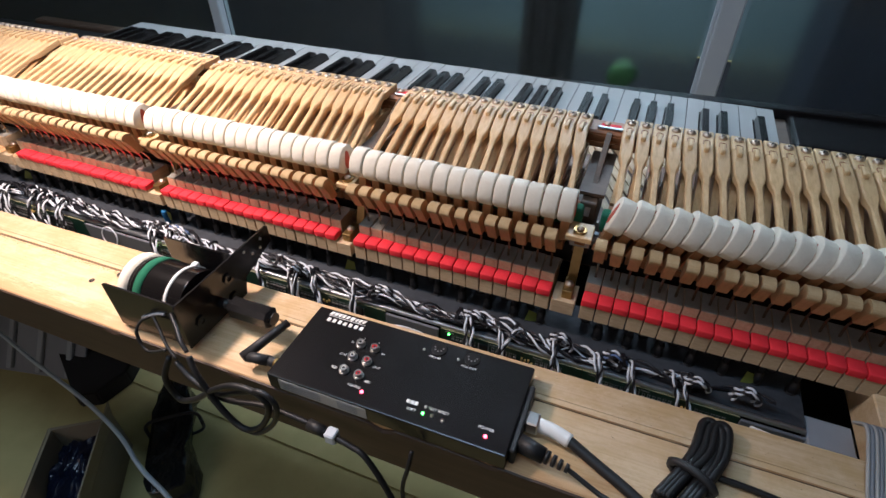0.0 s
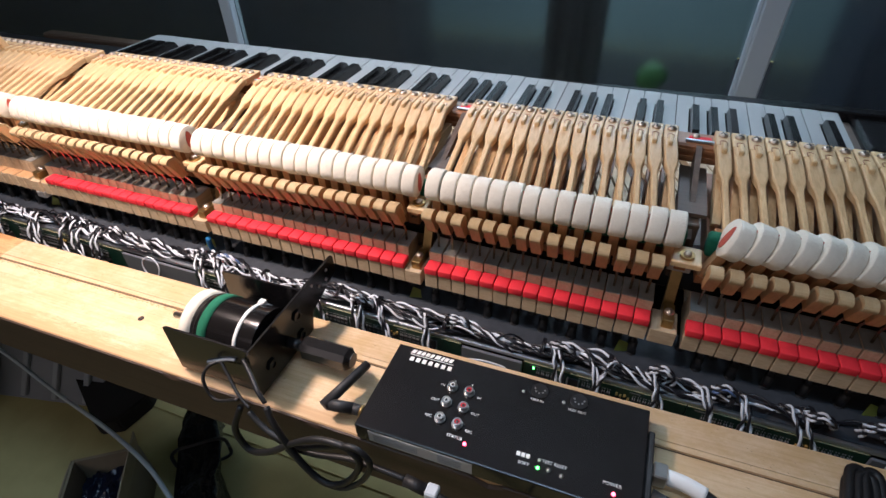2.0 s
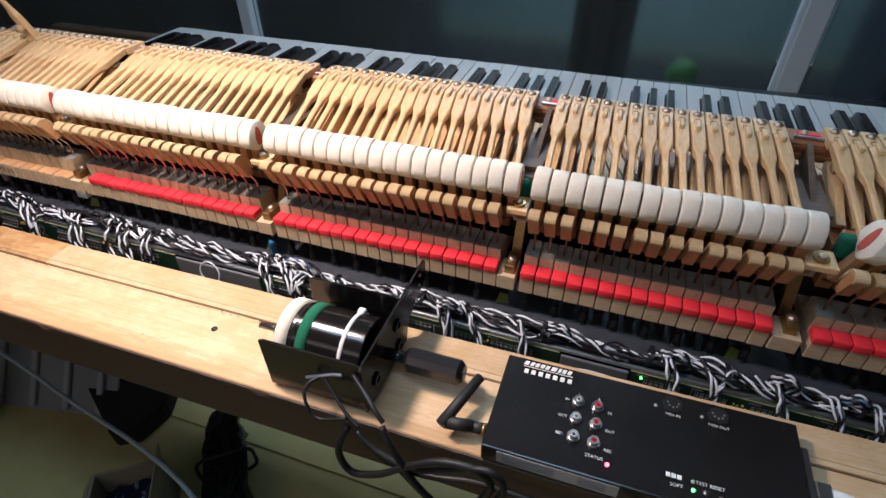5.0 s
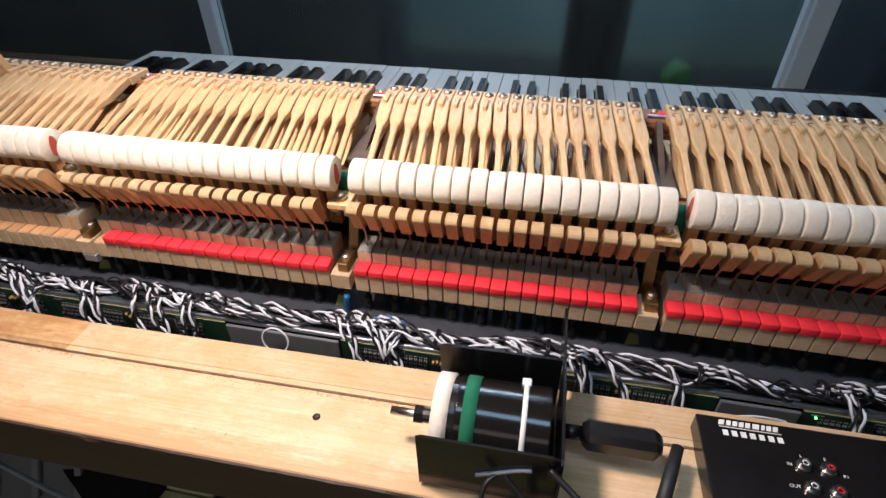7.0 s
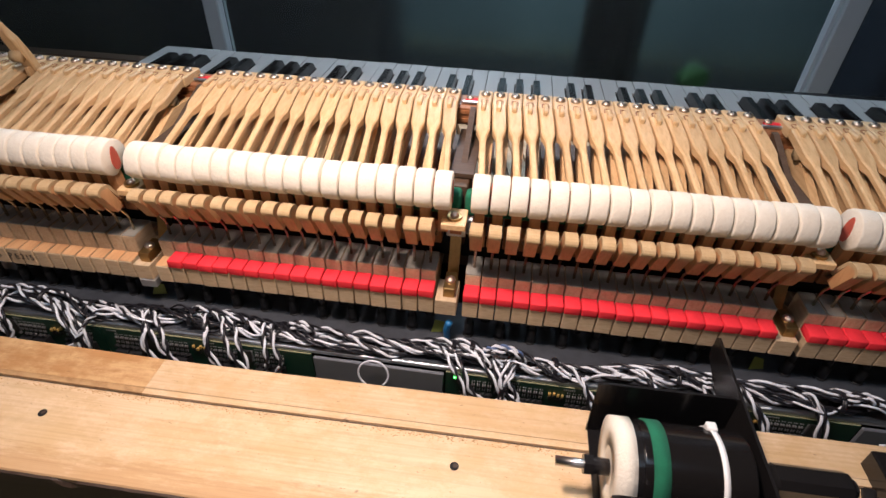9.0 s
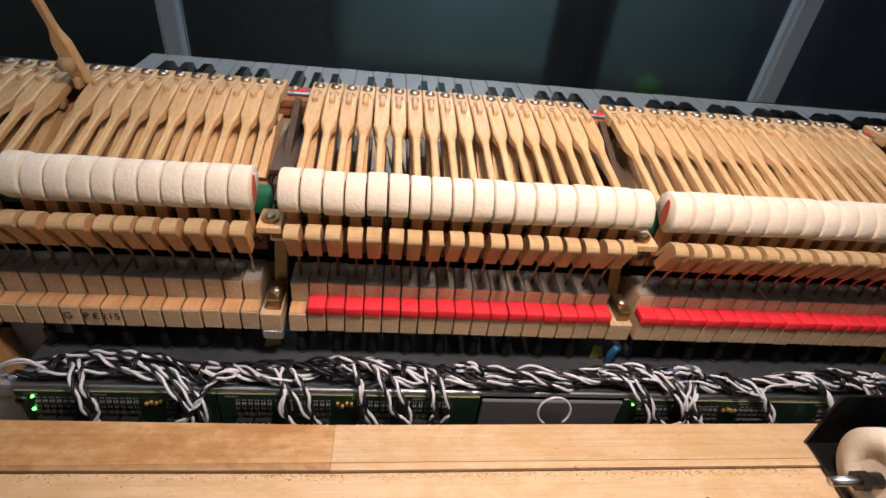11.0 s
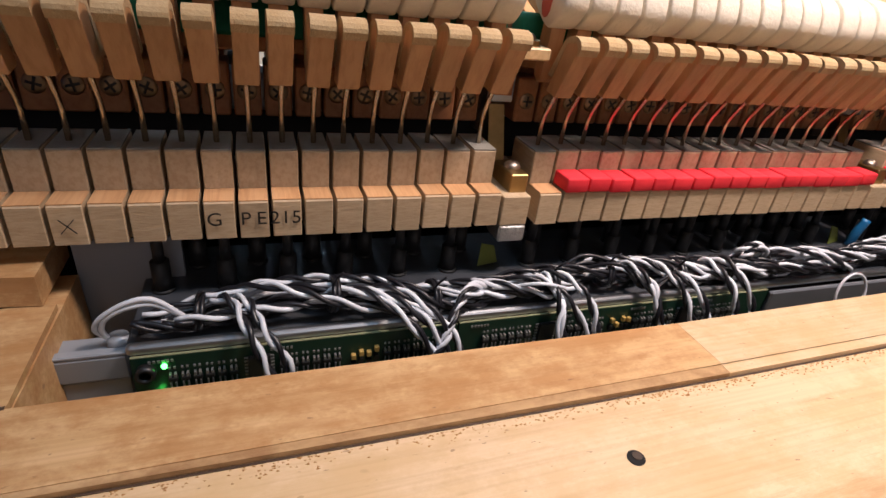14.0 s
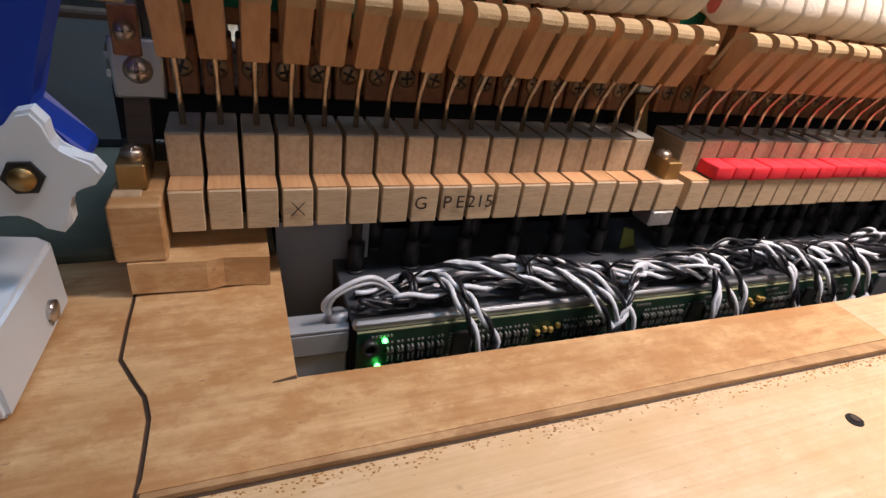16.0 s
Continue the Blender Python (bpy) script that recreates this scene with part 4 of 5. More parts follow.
    part("washer", rod(bmesh.new(), (0, 0.0215, 0.0616), (0, 0.0215, 0.0640), 0.0058, 20), "brass", b)
    part("cap_screw", screw_head(bmesh.new(), (0, 0.0215, 0.0641), 0.0034, (0, 0, 1)), "screw", b, "", True)
    part("arm", plate(bmesh.new(), [(0.046, 0.062), (0.055, 0.060), (0.160, 0.080), (0.160, 0.0965), (0.148, 0.0965)], "x", -0.0026, 0.0026), "board_edge", b)
    part("red_strip", boxed(-h + 0.002, h - 0.002, 0.1592, 0.1650, 0.0985, 0.1005, bevel=0.0008), "red", b, "red felt strip")
    part("white_strip", boxed(-h - 0.001, h + 0.001, 0.1555, 0.1585, 0.0975, 0.1003, bevel=0.0006), "alu", b, "bright metal edge strip")
    part("rail_screw", screw_head(bmesh.new(), (-0.004, 0.1625, 0.1006), 0.0034, (0, 0, 1)), "screw", b, "", True)
    return b


for x, w in GAPS:
    bracket(x, w, x < -0.2)

# end of the wippen rail at the treble side
tube_end = thing("rail_end", "aluminium rail end with a cross screw", "rail")
part("end_plate", boxed(-0.2795, -0.2610, 0.0385, 0.0430, 0.0175, 0.0405, bevel=0.0012, segs=2), "alu", tube_end)
part("end_screw", screw_head(bmesh.new(), (-0.2700, 0.0384, 0.0290), 0.0052, (0, -1, 0)), "screw", tube_end, "", True)

# hammer rest rails in green felt, one to a section
for s in SECTIONS:
    r = thing("rest_rail", "hammer rest rail covered in green felt", "rail", (0, 0, 0), "rest rails of the action")
    a, b = s["felt"][0] - 0.005, s["felt"][1] + 0.006
    part("rail", boxed(a + 0.006, b - 0.006, 0.050, 0.062, 0.046, 0.068, bevel=0.001), "brown", r)
    part("felt_cover", boxed(a, b, 0.0360, 0.0495, 0.054, 0.0735, bevel=0.003, segs=2), "green", r, "green felt", True)
# end block of the key frame at the treble end
kf = thing("key_frame_end", "wooden end block of the key frame", "key frame")
part("low_block", plate(bmesh.new(), [(-0.2765, -0.0085), (-0.2500, -0.0095), (-0.2440, -0.0075), (-0.2270, -0.0090), (-0.2270, 0.030), (-0.2765, 0.030)], "z", SZ - 0.0045, -0.0295), "strip", kf)
part("post", boxed(-0.2800, -0.2628, -0.0078, 0.034, -0.0294, -0.0062, bevel=0.0008), "strip", kf)

# ---- the solenoid rail under the keys ----
rail = thing("solenoid_rail", "dark solenoid rail with plungers under the keys", "solenoid rail")
part("channel_top", boxed(-0.197, 0.955, -0.0270, 0.048, -0.0535, -0.0512, bevel=0.0006), "rail_grey", rail, "dull dark grey channel")
part("channel_lip", boxed(-0.197, 0.955, -0.0318, -0.0270, -0.0545, -0.0500, bevel=0.0018, segs=3), "alu", rail, "bright channel lip")
part("channel_body", boxed(-0.1965, 0.9545, -0.0260, 0.047, -0.1110, -0.0540), "black_matte", rail)
plunger_me = mesh_of("plunger", rod(rod(bmesh.new(), (0, 0, -0.0512), (0, 0, -0.0365), 0.0040, 12), (0, 0, -0.0365), (0, 0, -0.0218), 0.0024, 10), "black_matte", True)
collar_me = mesh_of("collar", rod(bmesh.new(), (0, 0, -0.0512), (0, 0, -0.0500), 0.0050, 14), "black_matte", True)
for j, k in enumerate(ALL_KEYS):
    if -0.19 < k.location.x < 0.95:
        y = 0.010 if j % 2 else 0.030
        shared("plunger", plunger_me, rail, Matrix.Translation((k.location.x, y, 0)))
        shared("collar", collar_me, rail, Matrix.Translation((k.location.x, y, 0)))
part("end_bar", boxed(-0.2230, -0.1975, -0.0275, -0.0135, -0.0680, -0.0565, bevel=0.0008), "alu_paint", rail, "grey aluminium end bar")
part("end_bar_rib", boxed(-0.2230, -0.1975, -0.0275, -0.0235, -0.0563, -0.0548, bevel=0.0004), "alu_paint", rail, "raised rib of the end bar")
part("end_bar_foot", boxed(-0.2230, -0.1975, -0.0262, -0.0100, -0.1110, -0.0684, bevel=0.001), "alu_paint", rail)
part("stud", rod(bmesh.new(), (-0.2010, -0.0200, -0.0562), (-0.2010, -0.0200, -0.0520), 0.0046, 18, 0.0038), "alu_paint", rail, "dull round stud", True)
part("end_bar", boxed(0.9555, 0.991, -0.0400, -0.010, -0.0740, -0.0535, bevel=0.001), "alu_paint", rail, "grey aluminium end bar")
part("end_backing", boxed(-0.2225, -0.1800, 0.020, 0.024, -0.105, -0.030), "grey", rail, "dark grey backing plate")
for a, b in ((0.132, 0.243), (0.566, 0.626), (0.906, 0.956)):
    part("cover_plate", boxed(a, b, -0.0350, -0.0319, -0.1100, -0.0552, bevel=0.0008), "cover_grey", rail, "plain grey aluminium cover")
for x, y in ((-0.036, 0.010), (0.226, 0.006), (0.493, 0.008), (0.704, 0.006), (0.905, 0.004)):
    bm = plate(bmesh.new(), [(0, 0), (0.013, 0), (0.0115, 0.0095), (0.0035, 0.0120)], "y", 0.0, 0.0006)
    part("tape", bm, "yellow", rail, "folded scrap of yellow green tape").matrix_basis = pose(x, y, -0.0508, -18, 0, 12)
part("sleeve", tube(bmesh.new(), spline([(0.2405, 0.002, -0.050), (0.2400, 0.001, -0.040), (0.2420, 0.0, -0.030)], 5), 0.0030, 8), "cyan", rail, "blue plastic sleeve", True)

chip_me = mesh_of("chip", boxed(-0.0055, 0.0055, -0.0022, 0, -0.0040, 0.0040, bevel=0.0003), "chip")
plug_me = mesh_of("connector", boxed(-0.0058, 0.0058, -0.0085, 0, -0.0055, 0.0050, bevel=0.0004), "chip")


def circuit(x0, x1, seed):
    r = random.Random(seed)
    c = thing("circuit_board", "green circuit board with chips and connectors", "circuit board", (0, 0, 0), "circuit boards of the rail")
    y = -0.0330
    part("board", boxed(x0, x1, y, y + 0.0016, -0.1050, -0.0545), "pcb", c)
    part("board_rim", boxed(x0, x1, y + 0.0001, y + 0.0015, -0.0544, -0.0541), "pcb_edge", c)
    bm, bg, bl, bd = bmesh.new(), bmesh.new(), bmesh.new(), bmesh.new()
    x, turn = x0 + 0.014, 0
    while x < x1 - 0.030:
        kind = ("pair_row", "chip", "pair_row", "gold")[turn % 4]
        if kind == "pair_row":       # six small parts standing over two connectors
            for i in range(6):
                xx = x + 0.0045 * i
                for a in (-0.0013, 0.0005):
                    box(bm, xx + a, xx + a + 0.0008, y - 0.0008, y - 0.0001, -0.0606, -0.0598)
                    box(bm, xx + a, xx + a + 0.0008, y - 0.0020, y - 0.0001, -0.0640, -0.0626)
                    box(bm, xx + a + 0.0001, xx + a + 0.0007, y - 0.0024, y - 0.0016, -0.0690, -0.0664)
                box(bd, xx - 0.0017, xx + 0.0017, y - 0.0022, y - 0.0001, -0.0662, -0.0641, bevel=0.0003)
                lean = r.uniform(-0.0006, 0.0006)
                rod(bd, (xx - 0.0012 + lean, y - 0.0045, -0.0715), (xx + 0.0016 + lean, y - 0.0050, -0.0692), 0.0015, 8)
                box(bl, xx - 0.0006, xx + 0.0006, y - 0.0100, y - 0.0086, -0.0785, -0.0760)
            for i in range(2):
                shared("connector", plug_me, c, Matrix.Translation((x + 0.0050 + 0.0130 * i, y - 0.0001, -0.0785)))
                shared("connector", plug_me, c, Matrix.Translation((x + 0.0050 + 0.0130 * i, y - 0.0001, -0.0905)))
            x += 0.0285
        elif kind == "chip":
            shared("chip", chip_me, c, Matrix.Translation((x + 0.004, y - 0.0001, -0.0655)) @ Matrix.Diagonal((0.80, 1, 1.75, 1)))
            for i in range(8):
                for sx in (-0.0051, 0.0051):
                    box(bm, x + 0.004 + sx - 0.0008, x + 0.004 + sx + 0.0008, y - 0.0009, y - 0.0001, -0.0718 + i * 0.0017, -0.0712 + i * 0.0017)
            x += 0.0135
        else:
            for i in range(4):
                xx, zz = x + 0.0034 * i, -0.0600 - 0.0045 * r.random()
                box(bg, xx, xx + 0.0020, y - 0.0022, y - 0.0001, zz - 0.0026, zz, bevel=0.0002)
                box(bd, xx, xx + 0.0022, y - 0.0014, y - 0.0001, zz - 0.0075, zz - 0.0050)
            x += 0.0160
        turn += 1
    for i in range(int((x1 - x0) / 0.045)):
        xa = x0 + 0.006 + 0.045 * i
        for k in range(6):
            box(bm, xa + 0.0016 * k, xa + 0.0016 * k + 0.0009, y - 0.0006, y - 0.0001, -0.0572, -0.0560)
    tagged(part("solder", bm, "solder", c), "rows of tiny silver parts", kind="stuff")
    tagged(part("diode", bd, "chip", c), "rows of small black parts", kind="stuff")
    tagged(part("gold_component", bg, "gold", c), "small gold parts", kind="stuff")
    tagged(part("wire_end", bl, "wire_white", c), "white wire ends", kind="stuff")
    return c


boards = [circuit(-0.1955, -0.062, 3), circuit(-0.0610, 0.1305, 8), circuit(0.2445, 0.400, 5), circuit(0.4010, 0.5645, 9), circuit(0.6275, 0.770, 12), circuit(0.771, 0.9050, 15)]


def led(bm_at, parent, material, r=0.0011):
    bm = bmesh.new()
    bmesh.ops.create_icosphere(bm, subdivisions=2, radius=r, matrix=Matrix.Translation(bm_at))
    return part("led", bm, material, parent, "lit green lamp" if material == "led_green" else "lit red lamp", True)


led((-0.1840, -0.0340, -0.0585), boards[0], "led_green", 0.0012)
led((-0.1865, -0.0345, -0.0715), boards[0], "led_green", 0.0013)
led((0.2520, -0.0342, -0.0580), boards[2], "led_green", 0.0010)
led((0.6370, -0.0342, -0.0585), boards[4], "led_green", 0.0011)
bm = ring(bmesh.new(), 0, 0.004, 0, 0, 0.0022, 0.0036, 20)
part("jack", bm, "chip", boards[0], "round black socket", True).matrix_basis = pose(-0.1905, -0.0331, -0.0605, 0, 0, 90) @ pose(0, 0, 0, 0, 0, 180)

# ---- wire harness: black and white twisted pairs ----
harness = thing("wire_harness", "bundle of twisted black and white wires on the rail", "wire harness")
wr = random.Random(21)
COL = ["wire_white", "wire_black"]
DARK = ["wire_black", "wire_black"]


def pair(path, r=0.00118, twist=0.0135, phase=0.0, gap=1.05, cols=COL):
    """Two wires twisted round a way."""
    pts = [Vector(p) for p in path]
    run, sides = 0.0, [[], []]
    for i, p in enumerate(pts):
        d = (pts[min(i + 1, len(pts) - 1)] - pts[max(i - 1, 0)]).normalized()
        if i:
            run += (p - pts[i - 1]).length
        u = d.cross(Vector((0.13, 0.25, 1))).normalized()
        v = d.cross(u)
        a = phase + 2 * math.pi * run / twist
        o = r * gap * (math.cos(a) * u + math.sin(a) * v)
        sides[0].append(p + o)
        sides[1].append(p - o)
    for k in (0, 1):
        part("wire", tube(bmesh.new(), sides[k], r, 5), cols[k] if wr.random() < 0.98 else "wire_blue", harness, "", True)


def resample(path, step=0.0022):
    out, pts = [], [Vector(p) for p in path]
    for a, b in zip(pts, pts[1:]):
        k = max(1, int((b - a).length / step))
        out += [a.lerp(b, i / k) for i in range(k)]
    return out + [pts[-1]]


def bundle_mid(x):
    return Vector((x, -0.0200 + 0.0025 * math.sin(x * 31), -0.0437 + 0.0025 * math.sin(x * 47 + 1)))


for j in range(7):
    x, pts = -0.197 + wr.uniform(0, 0.022), []
    end = wr.uniform(0.80, 0.94) if j % 3 else wr.uniform(0.45, 0.9)
    ph = wr.uniform(0, 6.28)
    while x < end:
        a = ph + x * 38 + 1.3 * math.sin(x * 23 + j)
        rad = 0.0028 + 0.0050 * abs(math.sin(x * 17 + j * 1.7))
        c = bundle_mid(x)
        z = c.z + rad * math.sin(a) * 0.75
        pts.append((x, c.y + rad * math.cos(a) * 1.25, max(z, -0.0488)))
        x += 0.011
    pair(resample(spline(pts, 4)), phase=ph, twist=wr.uniform(0.020, 0.042), cols=DARK if j in (2, 5) else COL)
# loose single strands along the bundle
for j in range(16):
    x0 = wr.uniform(-0.19, 0.86)
    n = wr.randint(4, 7)
    way = []
    for k in range(n):
        c = bundle_mid(x0 + 0.016 * k)
        way.append((x0 + 0.016 * k, c.y - 0.004 + wr.uniform(-0.010, 0.008), max(-0.049, c.z + wr.uniform(-0.004, 0.009))))
    part("wire", tube(bmesh.new(), spline(way, 6), 0.0010, 5), "wire_white" if j % 3 else "wire_black", harness, "", True)
# white loop at the treble end of the rail
for k in range(2):
    d = 0.0022 * k
    part("wire", tube(bmesh.new(), spline([(-0.176, -0.022, -0.0445), (-0.186, -0.022, -0.0375 + d), (-0.195, -0.023, -0.0372 + d), (-0.2025 - d, -0.023, -0.0410), (-0.2055 - d, -0.022, -0.0470), (-0.2045, -0.020, -0.0530)], 8), 0.0011, 6), "wire_white", harness, "", True)
# drops from the bundle to the connectors
for x0, count, lean in ((-0.150, 2, 0.012), (-0.092, 5, 0.030), (-0.062, 3, -0.018), (-0.020, 4, 0.004), (-0.006, 4, 0.022), (0.036, 4, 0.012), (0.060, 4, 0.016), (0.098, 3, 0.008), (0.252, 4, 0.022), (0.275, 5, 0.026), (0.297, 5, -0.010), (0.345, 3, 0.02), (0.405, 4, 0.016), (0.452, 5, 0.014), (0.474, 4, 0.020), (0.520, 4, 0.012), (0.660, 3, 0.012), (0.690, 5, 0.016), (0.705, 4, -0.014), (0.742, 4, 0.008), (0.780, 3, 0.010), (0.815, 3, 0.008), (0.850, 3, 0.010)):
    for j in range(max(2, round(count * 0.6))):
        x = x0 + wr.uniform(-0.009, 0.009)
        c = bundle_mid(x)
        up = wr.uniform(0.004, 0.012)
        e = x + lean + wr.uniform(-0.012, 0.012)
        way = [(x - lean * 0.9, c.y + 0.002, -0.0425), (x - lean * 0.3, c.y - 0.004, -0.0415 + up * 0.5), (x + lean * 0.25, -0.0370, -0.0455 + up * 0.3), (x + lean * 0.65 + wr.uniform(-0.004, 0.004), -0.0440, -0.0580), (e, -0.0455, -0.0720), (e + wr.uniform(-0.003, 0.003), -0.0435, -0.0840)]
        pair(resample(spline(way, 6)), phase=wr.uniform(0, 6), twist=wr.uniform(0.018, 0.028))
# loose loops standing up out of the bundle
for x, w, h, lean in ((0.290, 0.016, 0.016, 0.004), (0.455, 0.012, 0.010, 0.006), (0.795, 0.010, 0.013, 0.004), (0.865, 0.010, 0.012, 0.006), (0.745, 0.010, 0.012, 0.0), (0.560, 0.010, 0.010, 0.002), (0.12, 0.01, 0.010, 0.0), (0.66, 0.012, 0.010, 0.0), (0.905, 0.010, 0.012, 0.002)):
    for k in range(2):
        way = [(x - w, -0.019, -0.045), (x - w * 0.9, -0.020 - lean, -0.040 + h * 0.6), (x, -0.021 - lean, -0.040 + h), (x + w * 0.8, -0.020 - lean, -0.040 + h * 0.5), (x + w * (0.7 + 0.2 * k), -0.018, -0.046)]
        pair(resample(spline([(a + 0.002 * k, b - 0.003 * k, c - 0.0015 * k) for a, b, c in way], 6)), twist=0.014, phase=k)
# one bare white loop in front of the plain cover
ring_pts = [(0.186 + 0.0125 * math.cos(a), -0.0430 + 0.003 * math.sin(a), -0.0560 + 0.0125 * math.sin(a)) for a in np.linspace(-0.9, 4.2, 30)]
part("wire", tube(bmesh.new(), ring_pts, 0.0009, 6), "wire_white", harness, "single white wire loop", True)
part("wire", tube(bmesh.new(), spline([(0.575, -0.044, -0.060), (0.590, -0.045, -0.0545), (0.612, -0.044, -0.057), (0.600, -0.046, -0.0605), (0.578, -0.045, -0.0570)], 8), 0.0009, 6), "wire_white", harness, "", True)
for x in (-0.172, -0.118, -0.073, -0.012, 0.021, 0.070, 0.100, 0.247, 0.262, 0.330, 0.425, 0.468, 0.545, 0.640, 0.700, 0.742, 0.80, 0.86):
    c = bundle_mid(x)
    bm = bmesh.new()
    for k in range(2):
        tube(bm, [(x + 0.0018 * k + 0.001 * math.sin(a), c.y + 0.0088 * math.cos(a), max(c.z + 0.0068 * math.sin(a), -0.0495)) for a in np.linspace(0, 6.4, 14)], 0.0011, 5)
    tube(bm, [(x, c.y - 0.003, c.z + 0.006), (x + 0.002, c.y - 0.005, c.z + 0.011), (x + 0.004, c.y - 0.007, c.z + 0.0145)], 0.0006, 5)
    part("tie", bm, "wire_black", harness, "black lacing tie", True)
# ---- the pump motor in its tray ----
def label_bar(bm, x, y, w, h, z, dz=0.0004):
    return box(bm, x - w / 2, x + w / 2, y - h / 2, y + h / 2, z, z + dz)


motor = thing("pedal_motor", "black solenoid motor in a folded steel tray on the pine board", "motor", (0, 0, 0))
T = 0.0018
MZ = BZ + 0.0035
part("tray_floor", boxed(0.3490, 0.4330, -0.1585, -0.0865, MZ, MZ + T), "black", motor)
part("front_wall", plate(bmesh.new(), [(0.3480, MZ), (0.4330, MZ), (0.4330, 0.0120), (0.4290, 0.0135), (0.3520, 0.0135), (0.3480, 0.0120)], "y", -0.1605, -0.1605 + T), "black", motor)
part("back_wall", plate(bmesh.new(), [(0.3480, MZ), (0.4330, MZ), (0.4330, 0.0115), (0.4290, 0.0130), (0.3520, 0.0130), (0.3480, 0.0115)], "y", -0.0862, -0.0862 + T), "black", motor)
endw = part("end_wall", plate(bmesh.new(), [(-0.1625, MZ), (-0.0840, MZ), (-0.0780, -0.020), (-0.0330, -0.0060), (-0.0330, 0.0120), (-0.0350, 0.0140), (-0.1600, 0.0140), (-0.1625, 0.0115)], "x", 0.4335, 0.4335 + T), "black", motor, "long black end plate with bolt holes")
for y, z in ((-0.143, -0.020), (-0.100, -0.004), (-0.100, -0.028)):
    part("bolt_hole", ring(bmesh.new(), 0.4352, 0.4372, y, z, 0.0030, 0.0062, 6), "black_gloss", endw)
    part("bolt_core", rod(bmesh.new(), (0.4352, y, z), (0.4356, y, z), 0.0027, 16), "chip", endw)
for y, z in ((-0.047, 0.006), (-0.062, -0.002), (-0.072, 0.007), (-0.050, -0.003)):
    part("rivet", screw_head(bmesh.new(), (0.4353, y, z), 0.0016, (1, 0, 0)), "steel", endw, "", True)
AX, AY, AR = (0.3560, 0.4270), (-0.1270, -0.0110), 0.0285
bm = bmesh.new()
rod(bm, (0.3680, *AY), (AX[1], *AY), AR, 64)
bmesh.ops.bevel(bm, geom=[e for e in bm.edges if abs(e.verts[0].co.x - e.verts[1].co.x) < 1e-6], offset=0.003, segments=3, affect="EDGES")
body = part("body", bm, "black_gloss", motor, "gloss black cylinder")
for f in body.data.polygons:
    f.use_smooth = abs(f.normal.x) < 0.9
part("felt_ring", ring(bmesh.new(), 0.3535, 0.3640, *AY, 0.012, AR + 0.0006, 56), "felt", motor, "white felt ring", True)
part("felt_face", rod(bmesh.new(), (0.3545, *AY), (0.3560, *AY), AR - 0.002, 48), "felt", motor)
part("spacer", rod(bmesh.new(), (0.3640, *AY), (0.3680, *AY), AR - 0.001, 48), "black", motor)
part("green_ring", ring(bmesh.new(), 0.3725, 0.3815, *AY, AR - 0.001, AR + 0.0008, 56), "green", motor, "green felt ring", True)
part("cable_tie", ring(bmesh.new(), 0.4090, 0.4122, *AY, AR - 0.0005, AR + 0.0008, 56), "white_plastic", motor, "white cable tie", True)
part("tie_head", boxed(0.4075, 0.4135, -0.1120, -0.1060, 0.0095, 0.0150, bevel=0.0008), "white_plastic", motor)
part("shaft", rod(bmesh.new(), (0.3225, -0.1285, -0.0110), (0.3540, -0.1285, -0.0110), 0.0030, 20), "steel", motor, "bright steel shaft", True)
part("nut", rod(rod(bmesh.new(), (0.3390, -0.1285, -0.0110), (0.3445, -0.1285, -0.0110), 0.0064, 6), (0.3445, -0.1285, -0.0110), (0.3540, -0.1285, -0.0110), 0.0050, 12), "black", motor, "black hexagon nut")
part("stem", rod(bmesh.new(), (0.4353, -0.1180, -0.0190), (0.4500, -0.1180, -0.0190), 0.0050, 14), "black", motor, "", True)
bm = boxed(0.4490, 0.4985, -0.1270, -0.1090, -0.0280, -0.0100, bevel=0.0042, segs=1)
part("coupling", bm, "black", motor, "square black coupling sleeve")
part("coupling_bore", rod(bmesh.new(), (0.4981, -0.1180, -0.0190), (0.4990, -0.1180, -0.0190), 0.0062, 20), "chip", motor)
part("glue_spot", tube(bmesh.new(), spline([(0.385, -0.1612, -0.016), (0.398, -0.1616, -0.009), (0.410, -0.1614, -0.003), (0.418, -0.1613, -0.001)], 6), 0.0014, 6), "grey", motor, "smear of grey sealant", True)


def cable(name, ctrl, r, material, label, category="cable", n=8, steps=8, parent=None):
    ob = part(name, tube(bmesh.new(), spline(ctrl, steps), r, n), material, parent, "" if not parent else label, True)
    return ob if parent else tagged(ob, label, category)


part("lead", tube(bmesh.new(), spline([(0.398, -0.1618, -0.010), (0.392, -0.168, -0.012), (0.391, -0.176, -0.020), (0.402, -0.181, -0.034), (0.428, -0.180, -0.024)], 6), 0.0015, 6), "rubber", motor, "thin black lead", True)
part("lead", tube(bmesh.new(), spline([(0.402, -0.1618, -0.008), (0.412, -0.168, -0.016), (0.425, -0.176, -0.024), (0.438, -0.181, -0.030)], 6), 0.0015, 6), "rubber", motor, "thin black lead", True)
part("lead", tube(bmesh.new(), spline([(0.428, -0.1618, 0.004), (0.440, -0.170, 0.0), (0.452, -0.179, -0.004), (0.460, -0.183, -0.010)], 6), 0.0020, 6), "rubber", motor, "thin black lead", True)

# ---- the control box ----
cb = thing("control_box", "flat black control box with jacks and lit lamps", "control box", (0.6300, -0.1270, BZ))
HX, HY, HZ = 0.1035, 0.0425, 0.0180
bm = boxed(-HX, HX, -HY, HY, 0.0005, HZ, bevel=0.0012, segs=2)
part("case", bm, "black", cb)
